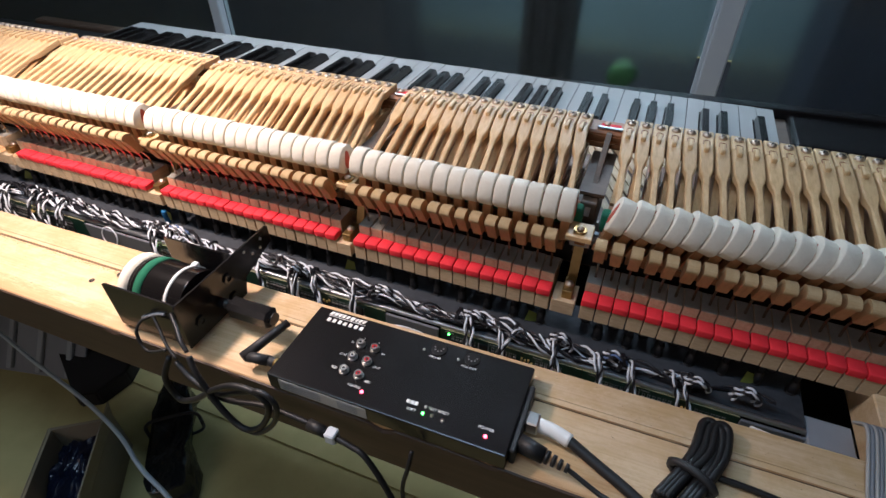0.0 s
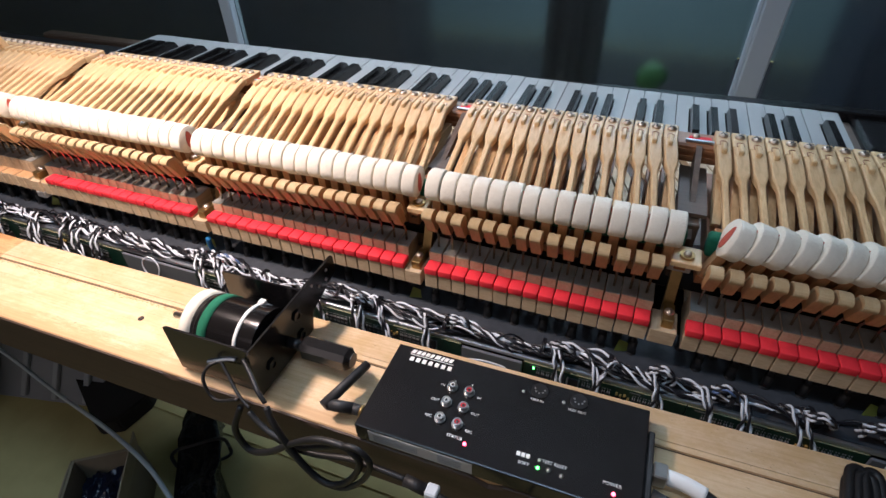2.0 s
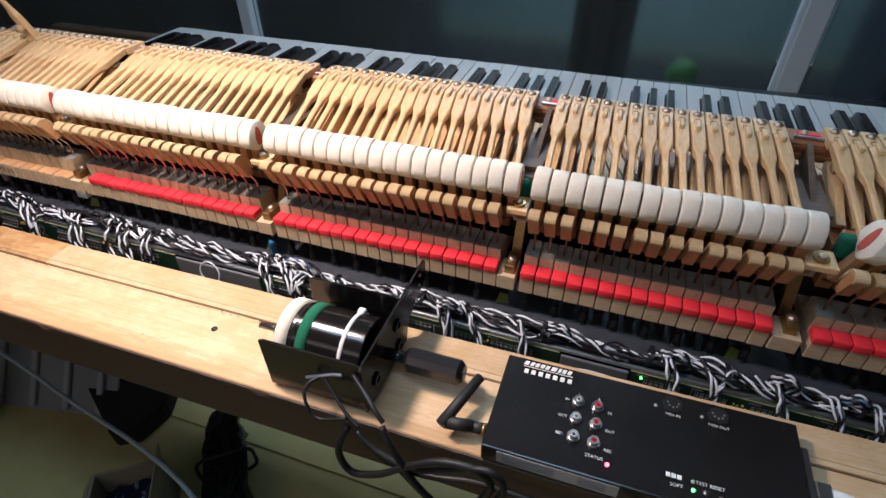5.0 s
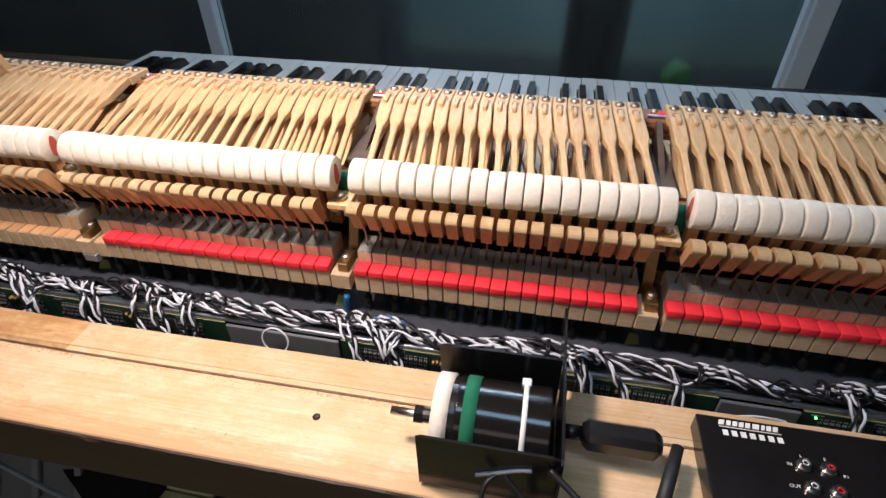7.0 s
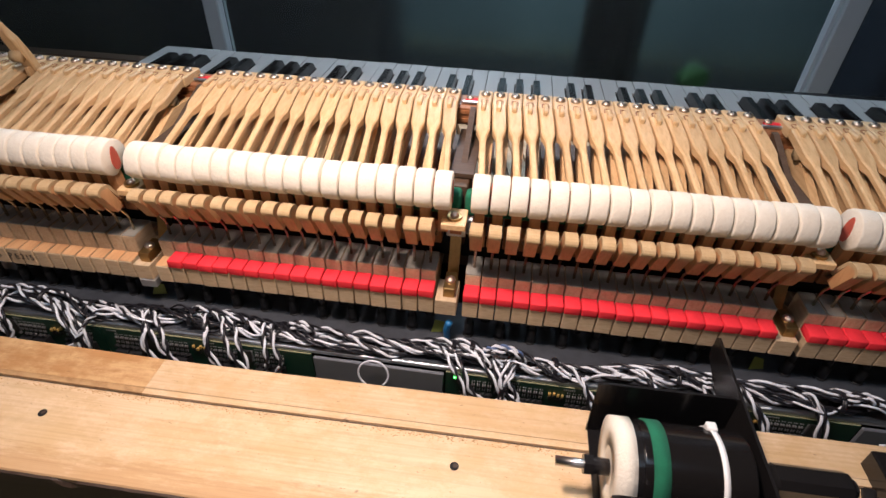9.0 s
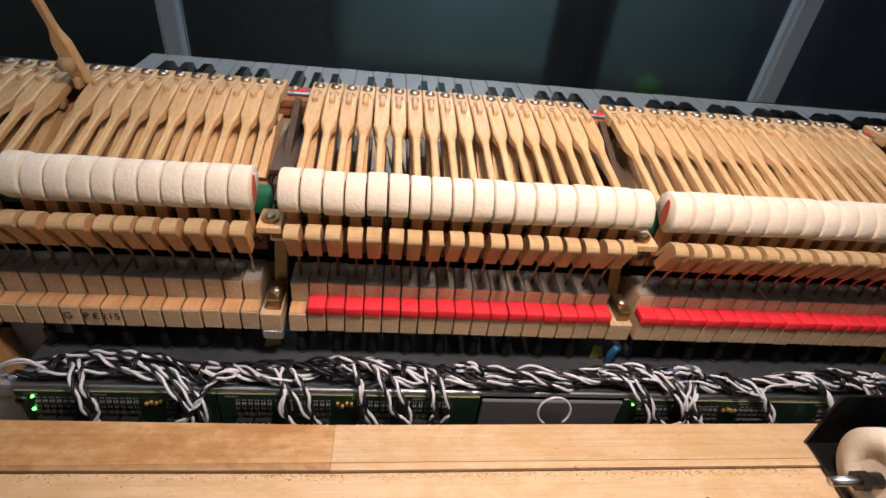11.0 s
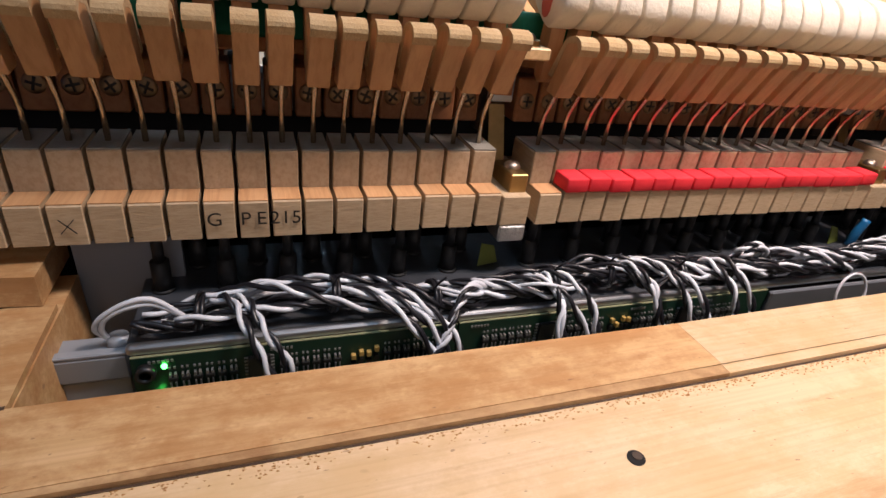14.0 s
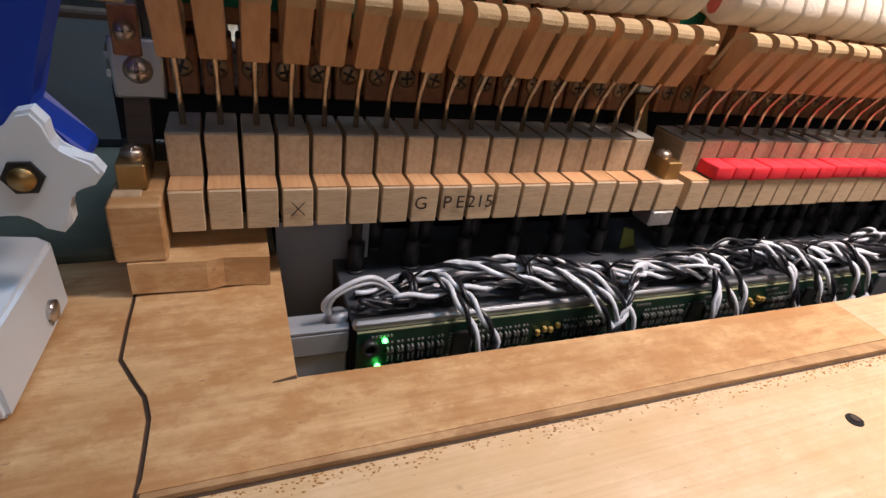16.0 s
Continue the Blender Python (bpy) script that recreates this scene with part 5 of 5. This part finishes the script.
part("sticker", boxed(-0.092, -0.010, -HY - 0.0004, -HY - 0.0001, 0.0035, 0.0160), "sticker", cb, "pale printed sticker")
bm = bmesh.new()
for z in (0.0138, 0.0112, 0.0086, 0.0060):
    box(bm, -0.088, -0.052, -HY - 0.0007, -HY - 0.00045, z, z + 0.0011)
    box(bm, -0.036, -0.018, -HY - 0.0007, -HY - 0.00045, z, z + 0.0011)
part("sticker_print", bm, "grey", cb)
Z = HZ + 0.0001


def at(x, y, turn=0.0):
    return pose(x - 0.6385, y + 0.1315, Z, 0, 0, turn)


bm = bmesh.new()           # maker's mark as plain shapes
for x, w in ((0.5500, 0.0035), (0.5545, 0.0030), (0.5585, 0.0030), (0.5625, 0.0030), (0.5665, 0.0030), (0.5715, 0.0042), (0.5760, 0.0022), (0.5795, 0.0030), (0.5835, 0.0030)):
    plate(bm, [(x - w / 2 - 0.6385, -0.0957 + 0.1315), (x + w / 2 - 0.6385, -0.0957 + 0.1315), (x + w / 2 + 0.0012 - 0.6385, -0.0917 + 0.1315), (x - w / 2 + 0.0012 - 0.6385, -0.0917 + 0.1315)], "z", Z, Z + 0.0003)
box(bm, 0.5485 - 0.6385, 0.5870 - 0.6385, 0.0341, 0.0347, Z, Z + 0.0003)
part("maker_mark", bm, "label", cb, "white maker's mark")
bm = bmesh.new()
for i in range(7):
    x = 0.5500 + 0.0056 * i - 0.6385
    box(bm, x, x + 0.0034, 0.0278, 0.0320, Z, Z + 0.0003)
part("model_mark", bm, "label", cb, "white model mark")


def jack(x, y, red):
    ob = new("jack")
    ob.parent = cb
    ob.matrix_basis = at(x, y)
    bm = bmesh.new()
    for r0, r1, h in ((0.0022, 0.0044, 0.0010), (0.0022, 0.0033, 0.0042)):
        a = [[bm.verts.new((r * math.cos(2 * math.pi * i / 22), r * math.sin(2 * math.pi * i / 22), z)) for i in range(22)] for r, z in ((r0, 0), (r1, 0), (r1, h), (r0, h))]
        for k in range(4):
            for i in range(22):
                bm.faces.new((a[k][i], a[k][(i + 1) % 22], a[(k + 1) % 4][(i + 1) % 22], a[(k + 1) % 4][i]))
    me = mesh_of("jack", bm, "steel", False)
    ob2 = shared("jack", me, cb, at(x, y), "round metal jack")
    bpy.data.objects.remove(ob)
    part("insert", rod(bmesh.new(), (0, 0, 0), (0, 0, 0.0036), 0.0026, 18), "red" if red else "white_plastic", ob2, "red insert" if red else "white insert", True)
    part("bore", rod(bmesh.new(), (0, 0, 0.0036), (0, 0, 0.0038), 0.0012, 12), "chip", ob2)


for i, y in enumerate((-0.118, -0.1330, -0.1480)):
    jack(0.5940 + 0.0003 * i, y, False)
    jack(0.6080 + 0.0003 * i, y - 0.0005, True)
for text, x, y, size in (("IN", 0.5860, -0.1180, 0.0040), ("OUT", 0.5850, -0.1330, 0.0040), ("REC", 0.5850, -0.1480, 0.0040), ("IN", 0.6170, -0.1210, 0.0040), ("OUT", 0.6185, -0.1360, 0.0040), ("REC", 0.6185, -0.1515, 0.0040), ("L", 0.5945, -0.1110, 0.0036), ("R", 0.6085, -0.1112, 0.0036), ("STATUS", 0.6100, -0.1590, 0.0044), ("SOFT", 0.6625, -0.1622, 0.0044), ("TEST RESET", 0.6830, -0.1562, 0.0044), ("POWER", 0.7220, -0.1575, 0.0046), ("MIDI IN", 0.6600, -0.1082, 0.0040), ("MIDI OUT", 0.6905, -0.1082, 0.0040)):
    lettering(text, size * 0.78, "label", cb, at(x, y))
part("worn_print", box(box(box(bmesh.new(), 0.6600 - 0.6385 - 0.004, 0.6600 - 0.6385 - 0.0012, -0.0262, -0.0230, Z, Z + 0.0003), 0.6600 - 0.6385 - 0.0006, 0.6600 - 0.6385 + 0.0022, -0.0262, -0.0230, Z, Z + 0.0003), 0.6600 - 0.6385 + 0.0028, 0.6600 - 0.6385 + 0.0056, -0.0262, -0.0230, Z, Z + 0.0003), "label", cb, "unreadable white print")
for x, y, mt, r in ((0.6190, -0.1620, "led_red", 0.0014), (0.7235, -0.1640, "led_red", 0.0014), (0.6725, -0.1625, "led_green", 0.0012)):
    led((x - 0.6385, y + 0.1315, Z + 0.0004), cb, mt, r)
for x, y in ((0.6725, -0.1565), (0.6480, -0.1035), (0.6795, -0.1035)):
    part("lamp_lens", rod(bmesh.new(), (x - 0.6385, y + 0.1315, Z - 0.0002), (x - 0.6385, y + 0.1315, Z + 0.0008), 0.0012, 12), "sticker", cb, "unlit lamp", True)
for x, y in ((0.6800, -0.1618), (0.6890, -0.1630)):
    part("button", rod(bmesh.new(), (x - 0.6385, y + 0.1315, Z - 0.0002), (x - 0.6385, y + 0.1315, Z + 0.0008), 0.0016, 12), "steel", cb, "small push button", True)
for x in (0.6600, 0.6905):
    s = part("midi_socket", rod(bmesh.new(), (x - 0.6385, 0.0325, Z - 0.0002), (x - 0.6385, 0.0325, Z + 0.0009), 0.0068, 28), "chip", cb, "round black socket")
    bm = bmesh.new()
    for k in range(5):
        a = math.pi * (k / 4)
        rod(bm, (x - 0.6385 + 0.0038 * math.cos(a), 0.0325 - 0.0038 * math.sin(a) + 0.001, Z + 0.0008), (x - 0.6385 + 0.0038 * math.cos(a), 0.0325 - 0.0038 * math.sin(a) + 0.001, Z + 0.0012), 0.0008, 8)
    part("pins", bm, "solder", s)
# stub aerial folded beside the box
part("aerial_base", rod(rod(bmesh.new(), (-HX, -0.027, 0.012), (-HX - 0.012, -0.027, 0.012), 0.0044, 16), (-HX - 0.010, -0.027, 0.012), (-HX - 0.030, -0.031, 0.014), 0.0048, 16), "black_matte", cb, "black swivel joint", True)
part("aerial", rod(bmesh.new(), (-HX - 0.032, -0.034, 0.015), (-HX - 0.016, 0.012, 0.019), 0.0046, 16, 0.0038), "black_matte", cb, "short black stub aerial", True)
part("collar", rod(bmesh.new(), (-HX - 0.003, -0.027, 0.012), (-HX - 0.0005, -0.027, 0.012), 0.0050, 16), "brass", cb, "", True)
# plugs on the far end of the box
plug = thing("power_plug", "black power plug and lead at the box", "cable", (0.7385, -0.146, BZ + 0.010))
part("barrel", rod(bmesh.new(), (0.0005, -0.004, 0), (0.020, -0.008, 0), 0.0072, 18, 0.0062), "rubber", plug, "", True)
for k in range(4):
    part("strain_rib", rod(bmesh.new(), (0.021 + 0.005 * k, -0.008 - 0.001 * k, 0), (0.0235 + 0.005 * k, -0.0085 - 0.001 * k, 0), 0.0052 - 0.0006 * k, 14), "rubber", plug, "", True)
part("lead", tube(bmesh.new(), spline([(0.036, -0.011, 0), (0.060, -0.018, -0.006), (0.085, -0.028, -0.009), (0.120, -0.050, -0.060), (0.15, -0.065, -0.20)], 8), 0.0019, 8), "rubber", plug, "", True)
part("port", boxed(0.0005, 0.010, 0.010, 0.022, -0.007, 0.006, bevel=0.001), "steel", plug, "bright metal port")
part("lead", tube(bmesh.new(), spline([(0.012, 0.016, -0.001), (0.030, 0.013, -0.001), (0.052, 0.004, -0.004), (0.090, -0.014, -0.0075), (0.13, -0.040, -0.012), (0.16, -0.07, -0.08)], 8), 0.0042, 10), "rubber", plug, "thick black lead", True)
part("lead_label", tube(bmesh.new(), spline([(0.010, 0.0165, -0.001), (0.022, 0.0150, -0.0008), (0.035, 0.0116, -0.0018)], 6), 0.0056, 12), "label", plug, "white lead label", True)
# dark end brace of the box
part("end_brace", boxed(HX + 0.0004, HX + 0.0050, -0.036, 0.026, 0.0, 0.0165, bevel=0.001), "black_matte", cb)

# ---- cords on the boards at the bass end ----
cordb = thing("cord_bundle", "black mains cord folded and tied", "cord", (0.872, -0.105, BZ))
for k in range(6):
    dx, dz = 0.0058 * (k % 3) - 0.006, 0.0048 + 0.0078 * (k // 3)
    end = 0.020 + 0.004 * (k % 2)
    way = [(-0.040 + dx * 0.6, -0.060, dz), (-0.024 + dx * 0.6, -0.032, dz + 0.001), (-0.010 + dx, -0.006, dz + 0.002), (-0.004 + dx * 0.9, end, dz + 0.003), (0.006 + dx * 0.9, end - 0.001, dz + 0.002), (0.004 + dx * 0.8, -0.006, dz), (-0.008 + dx * 0.6, -0.034, dz), (-0.022 + dx * 0.6, -0.062, dz)]
    part("cord", tube(bmesh.new(), spline(way, 7), 0.0042, 8), "rubber", cordb, "", True)
part("tie_strap", tube(bmesh.new(), [(-0.017 + 0.017 * math.cos(a), -0.032 - 0.008 * math.cos(a), 0.0105 + 0.0090 * math.sin(a)) for a in np.linspace(0, 6.3, 26)], 0.0042, 6), "black_matte", cordb, "", True)
part("tail", tube(bmesh.new(), spline([(0.005, -0.020, 0.004), (0.045, -0.022, 0.0035), (0.100, -0.030, 0.0035), (0.18, -0.045, 0.0035)], 8), 0.0030, 8), "rubber", cordb, "", True)
cordb.scale = (0.82, 0.82, 0.82)
rib = thing("ribbon_cable", "flat grey ribbon cable over the board edge", "cable", (0.985, -0.055, BZ))
for k in range(9):
    part("strand", tube(bmesh.new(), spline([(-0.012 + 0.0028 * k, 0.020, 0.002), (-0.010 + 0.0028 * k, 0.008, 0.014), (-0.012 + 0.0028 * k, -0.015, 0.012), (-0.016 + 0.0028 * k, -0.050, 0.006), (-0.020 + 0.0028 * k, -0.09, 0.004)], 6), 0.0014, 6), "grey" if k % 2 else "sticker", rib, "", True)
dev = thing("lead_with_sleeve", "black lead with a clear labelled sleeve", "cable", (0.93, -0.052, -0.050))
part("sleeve", rod(bmesh.new(), (-0.020, 0.004, 0), (0.018, -0.003, 0), 0.0055, 14), "label", dev, "white printed sleeve", True)
part("lead", tube(bmesh.new(), spline([(0.018, -0.003, 0), (0.035, -0.004, 0.002), (0.06, -0.004, 0.008), (0.075, -0.010, 0.014)], 6), 0.0042, 8), "rubber", dev, "", True)

# ---- cables hanging in front of the boards ----
cable("black_cable", [(0.428, -0.180, -0.024), (0.421, -0.188, -0.048), (0.430, -0.190, -0.071), (0.456, -0.192, -0.056), (0.480, -0.190, -0.034), (0.505, -0.188, -0.017), (0.530, -0.188, -0.014), (0.540, -0.189, -0.028), (0.528, -0.192, -0.056), (0.508, -0.194, -0.069), (0.488, -0.193, -0.053), (0.468, -0.188, -0.022), (0.458, -0.182, -0.008)], 0.0028, "rubber", "black cable looped below the motor")
cable("black_cable", [(0.436, -0.181, -0.026), (0.455, -0.186, -0.036), (0.482, -0.188, -0.040), (0.510, -0.188, -0.024), (0.536, -0.188, -0.010), (0.549, -0.189, -0.022), (0.541, -0.192, -0.047), (0.520, -0.194, -0.068), (0.498, -0.194, -0.064), (0.474, -0.190, -0.044)], 0.0024, "rubber", "second black cable looped below the motor")
cable("blue_black_cable", [(0.440, -0.180, -0.040), (0.465, -0.184, -0.050), (0.495, -0.186, -0.046), (0.525, -0.184, -0.038), (0.552, -0.184, -0.036), (0.574, -0.184, -0.037)], 0.0026, "rubber", "dark cable along the board's front")
conn = thing("inline_connector", "black inline connector with a clear end", "connector", (0.588, -0.186, -0.038))
part("body", rod(bmesh.new(), (-0.014, 0.001, 0.002), (0.003, 0.0, 0), 0.0046, 14), "black_matte", conn, "", True)
part("clear_end", boxed(0.0035, 0.0130, -0.005, 0.005, -0.006, 0.005, bevel=0.0012), "clamp_white", conn, "pale translucent plug")
cable("black_lead", [(0.601, -0.187, -0.038), (0.614, -0.188, -0.040), (0.628, -0.190, -0.044), (0.648, -0.196, -0.070), (0.668, -0.205, -0.110), (0.690, -0.220, -0.20), (0.70, -0.23, -0.40)], 0.0026, "rubber", "thin black lead hanging to the floor")
cable("black_lead", [(0.664, -0.179, -0.030), (0.663, -0.186, -0.044), (0.660, -0.192, -0.068), (0.666, -0.200, -0.100)], 0.0018, "rubber", "short black lead under the control box")
cable("pale_cord", [(-0.62, 0.03, -0.56), (-0.483, 0.008, -0.56), (-0.334, -0.020, -0.56), (-0.144, -0.052, -0.56), (-0.018, -0.083, -0.56), (0.076, -0.119, -0.56), (0.163, -0.141, -0.58), (0.25, -0.17, -0.752)], 0.0040, "cord", "pale blue cord slung over the carton")

# ---- clamp at the treble end ----
clamp = thing("bar_clamp", "blue bar clamp with white star knob", "clamp", (-0.2935, -0.030, 0.0))
bm = plate(bmesh.new(), [(-0.081, 0.17), (0.052, 0.17), (0.041, 0.131), (0.025, 0.086), (0.0125, 0.055), (0.006, 0.040), (0.0185, 0.027), (0.017, 0.023), (0.0065, 0.0235), (-0.012, 0.031), (-0.036, 0.039), (-0.081, 0.061)], "y", 0.0, 0.016)
bmesh.ops.bevel(bm, geom=list(bm.edges), offset=0.0012, segments=1, affect="EDGES")
part("jaw", bm, "blue", clamp, "blue painted jaw")
part("jaw_rib", plate(bmesh.new(), [(0.018, 0.170), (0.022, 0.170), (-0.004, 0.0440), (-0.008, 0.0450)], "y", -0.003, 0.0), "blue", clamp)
star = []
for i in range(30):
    a = 2 * math.pi * i / 30
    r = 0.0146 + 0.0040 * math.cos(5 * a - 0.1)
    star.append((0.0045 + r * math.cos(a), 0.0250 + r * math.sin(a)))
bm = plate(bmesh.new(), star, "y", -0.0100, -0.0030)
bmesh.ops.bevel(bm, geom=[e for e in bm.edges if abs(e.verts[0].co.y - e.verts[1].co.y) < 1e-6], offset=0.0010, segments=2, affect="EDGES")
knob = part("star_knob", bm, "clamp_white", clamp, "white plastic star knob")
part("hex_socket", rod(bmesh.new(), (0.0050, -0.0102, 0.0250), (0.0050, -0.0112, 0.0250), 0.0050, 6), "chip", knob)
part("bolt_end", rod(bmesh.new(), (0.0050, -0.0112, 0.0250), (0.0050, -0.0125, 0.0250), 0.0032, 16), "brass", knob, "", True)
part("spindle", rod(bmesh.new(), (-0.040, 0.010, 0.034), (-0.040, 0.010, SZ + 0.0005), 0.005, 14), "steel", clamp, "", True)
foot = thing("clamp_foot", "pale plastic clamp foot with a screw", "clamp", (-0.3050, -0.030, SZ))
bm = plate(bmesh.new(), [(-0.080, -0.030), (0.0045, -0.034), (0.0075, 0.022), (0.0030, 0.0265), (-0.020, 0.028), (-0.028, 0.040), (-0.080, 0.040)], "z", 0.0003, 0.0260)
bmesh.ops.bevel(bm, geom=list(bm.edges), offset=0.0014, segments=2, affect="EDGES")
part("foot", bm, "clamp_white", foot)
part("screw", rod(bmesh.new(), (0.0060, 0.006, 0.0085), (0.0085, 0.006, 0.0085), 0.0036, 18), "steel", foot, "", True)
part("ledge", boxed(-0.080, -0.012, -0.028, 0.010, 0.0261, 0.036, bevel=0.002), "clamp_white", foot)

# ---- marks on the key ends ----
mk = bmesh.new()
kx = SECTIONS[0]["key"][0]
kp = (SECTIONS[0]["key"][1] - kx) / 17
for sgn in (1, -1):
    c = Vector((kx + 3.5 * kp, -0.0009, -0.0130))
    d = Vector((0.0026, 0, 0.0030 * sgn))
    tube(mk, [c - d, c + d], 0.00022, 4)
part("pencil_mark", mk, "chip", ALL_KEYS[3], "pencilled cross").matrix_parent_inverse = Matrix.Translation(-ALL_KEYS[3].location)
stamp = [("G", 7.35), ("P", 8.25), ("E", 8.72), ("2", 9.12), ("1", 9.45), ("5", 9.78)]
for ch, k in stamp:
    j = int(k)
    ob = lettering(ch, 0.0085, "chip", ALL_KEYS[j], Matrix.Translation(-ALL_KEYS[j].location) @ pose(kx + k * kp, -0.0008, -0.0125, 90, 0, 0), "stamp")

# ---- odds and ends under the bench ----
bm = boxed(-1.4, 1.6, -1.2, 0.10, FLOOR + 0.0005, FLOOR + 0.004)
tagged(part("cardboard_sheet", bm, "card"), "large flattened olive cardboard sheet on the floor", "cardboard")
bm = boxed(-1.5, 1.2, 0.105, 0.60, FLOOR + 0.0005, FLOOR + 0.004)
tagged(part("cardboard_sheet", bm, "card"), "flattened olive cardboard sheet under the bench", "cardboard")
carton = thing("open_carton", "open brown carton with dark blue film inside", "carton", (-0.118, -0.162, FLOOR + 0.0045))
A = 0.006
for nm, b in (("side", (-0.10, -0.10 + A, -0.12, 0.12, 0, 0.15)), ("side", (0.10 - A, 0.10, -0.12, 0.12, 0, 0.15)), ("side", (-0.093, 0.093, -0.12, -0.12 + A, 0, 0.15)), ("side", (-0.093, 0.093, 0.12 - A, 0.12, 0, 0.15)), ("bottom", (-0.093, 0.093, -0.113, 0.113, 0, A))):
    part(nm, boxed(*b), "card2", carton)
for sx, ang in ((-1, -50), (1, -78)):
    part("flap", boxed(-0.0, 0.07 * sx if sx > 0 else 0.0, -0.118, 0.118, 0, 0.004) if sx > 0 else boxed(-0.07, 0, -0.118, 0.118, 0, 0.004), "card2", carton).matrix_basis = pose(0.10 * sx, 0, 0.151, 0, ang, 0)
bm = bmesh.new()
bmesh.ops.create_grid(bm, x_segments=24, y_segments=28, size=1.0)
for v in bm.verts:
    v.co = Vector((v.co.x * 0.088, v.co.y * 0.108, 0.09 + 0.035 * noise.noise(v.co * 2.6) + 0.012 * noise.noise(v.co * 7)))
part("film", bm, "bag_blue", carton, "crumpled dark blue film", True)
carton.rotation_euler = (0, 0, radians(35))
carton.scale = (0.62, 1.0, 0.75)


def wrapped(name, at3, size, rot, material, label, category):
    bm = bmesh.new()
    bmesh.ops.create_cube(bm, size=2.0)
    bmesh.ops.subdivide_edges(bm, edges=list(bm.edges), cuts=9, use_grid_fill=True)
    for v in bm.verts:
        p = Vector((v.co.x * size[0], v.co.y * size[1], v.co.z * size[2]))
        v.co = p * (1 - 0.10 * (v.co.x**2 * v.co.y**2)) + 0.022 * noise.noise_vector(p * 11 + Vector((*at3, 0))) + 0.008 * noise.noise_vector(p * 37)
    lo = min(v.co.z for v in bm.verts)
    ob = tagged(part(name, bm, material, None, "", True), label, category)
    ob.matrix_basis = pose(at3[0], at3[1], FLOOR + 0.005 - lo, 0, 0, rot)
    return ob


wrapped("wrapped_parcel", (-0.03, 0.005), (0.042, 0.15, 0.030), 40, "bag", "parcel wrapped in glossy black film", "parcel")
parcel = bpy.data.objects["wrapped_parcel"]
bm = bmesh.new()
tube(bm, [(0.056 * math.copysign(abs(math.cos(a)) ** 0.5, math.cos(a)), 0.03, 0.040 * math.copysign(abs(math.sin(a)) ** 0.5, math.sin(a))) for a in np.linspace(0, 6.283, 40)], 0.004, 5)
part("tape_band", bm, "rubber", parcel, "black tape band", True)
bm = plate(bmesh.new(), [(-0.72, 0.20), (-0.30, 0.165), (-0.272, 0.10), (-0.286, 0.025), (-0.330, 0.0), (-0.50, 0.09)], "z", 0.0, 0.05)
bmesh.ops.bevel(bm, geom=list(bm.edges), offset=0.004, segments=2, affect="EDGES")
ob = tagged(part("black_cloth", bm, "black_flat"), "flat black slab lying under the bench", "cloth")
ob.matrix_basis = pose(0, 0, FLOOR + 0.0045)
tray = thing("grey_tray", "grey ribbed plastic tray leaning under the bench", "tray", (-0.56, 0.02, FLOOR + 0.0045))
tray.rotation_euler = (radians(-38), 0, radians(12))
part("sheet", boxed(-0.17, 0.17, 0, 0.008, 0.0, 0.30, bevel=0.002), "grey", tray)
for k in range(4):
    part("rib", boxed(-0.13 + 0.085 * k, -0.115 + 0.085 * k, -0.012, -0.0005, 0.01, 0.29, bevel=0.002), "alu_paint", tray)
# dark bag and case beyond the bass end of the keyboard
bm = boxed(0.965, 1.10, 0.405, 0.545, -0.030, 0.004, bevel=0.008, segs=3)
tagged(part("end_block", bm, "black"), "black end block beside the keyboard", "block")

# sawdust lying along the joint of the boards
dr = random.Random(77)
dust = bmesh.new()
for i in range(1700):
    x = dr.uniform(-0.26, 0.34)
    if dr.random() > 0.35 + 0.65 * abs(noise.noise((x * 22, 1.3, 0))) * 1.6:
        continue
    edge = -0.1020 + (0.0033 * max(0, (0.026 - x) / 0.268) if x < 0.026 else 0)
    y = edge - 0.0004 - abs(dr.gauss(0, 0.0022))
    r = dr.uniform(0.00018, 0.00055)
    a0 = dr.uniform(0, 6.28)
    ps = [dust.verts.new((x + r * 1.6 * math.cos(a0 + k * 2.09), y + r * math.sin(a0 + k * 2.09), BZ + 0.00005)) for k in range(3)]
    top = dust.verts.new((x, y, BZ + r * 0.9))
    for k in range(3):
        dust.faces.new((ps[k], ps[(k + 1) % 3], top))
dusty = tagged(part("sawdust", dust, "sawdust"), "brown sawdust crumbs along the board joint", "sawdust", kind="stuff")

# everything that lies on the boards leans with them
for ob in (bench, dusty, motor, cb, plug, cordb, rib, foot, clamp):
    ob.matrix_basis = TIP @ ob.matrix_basis
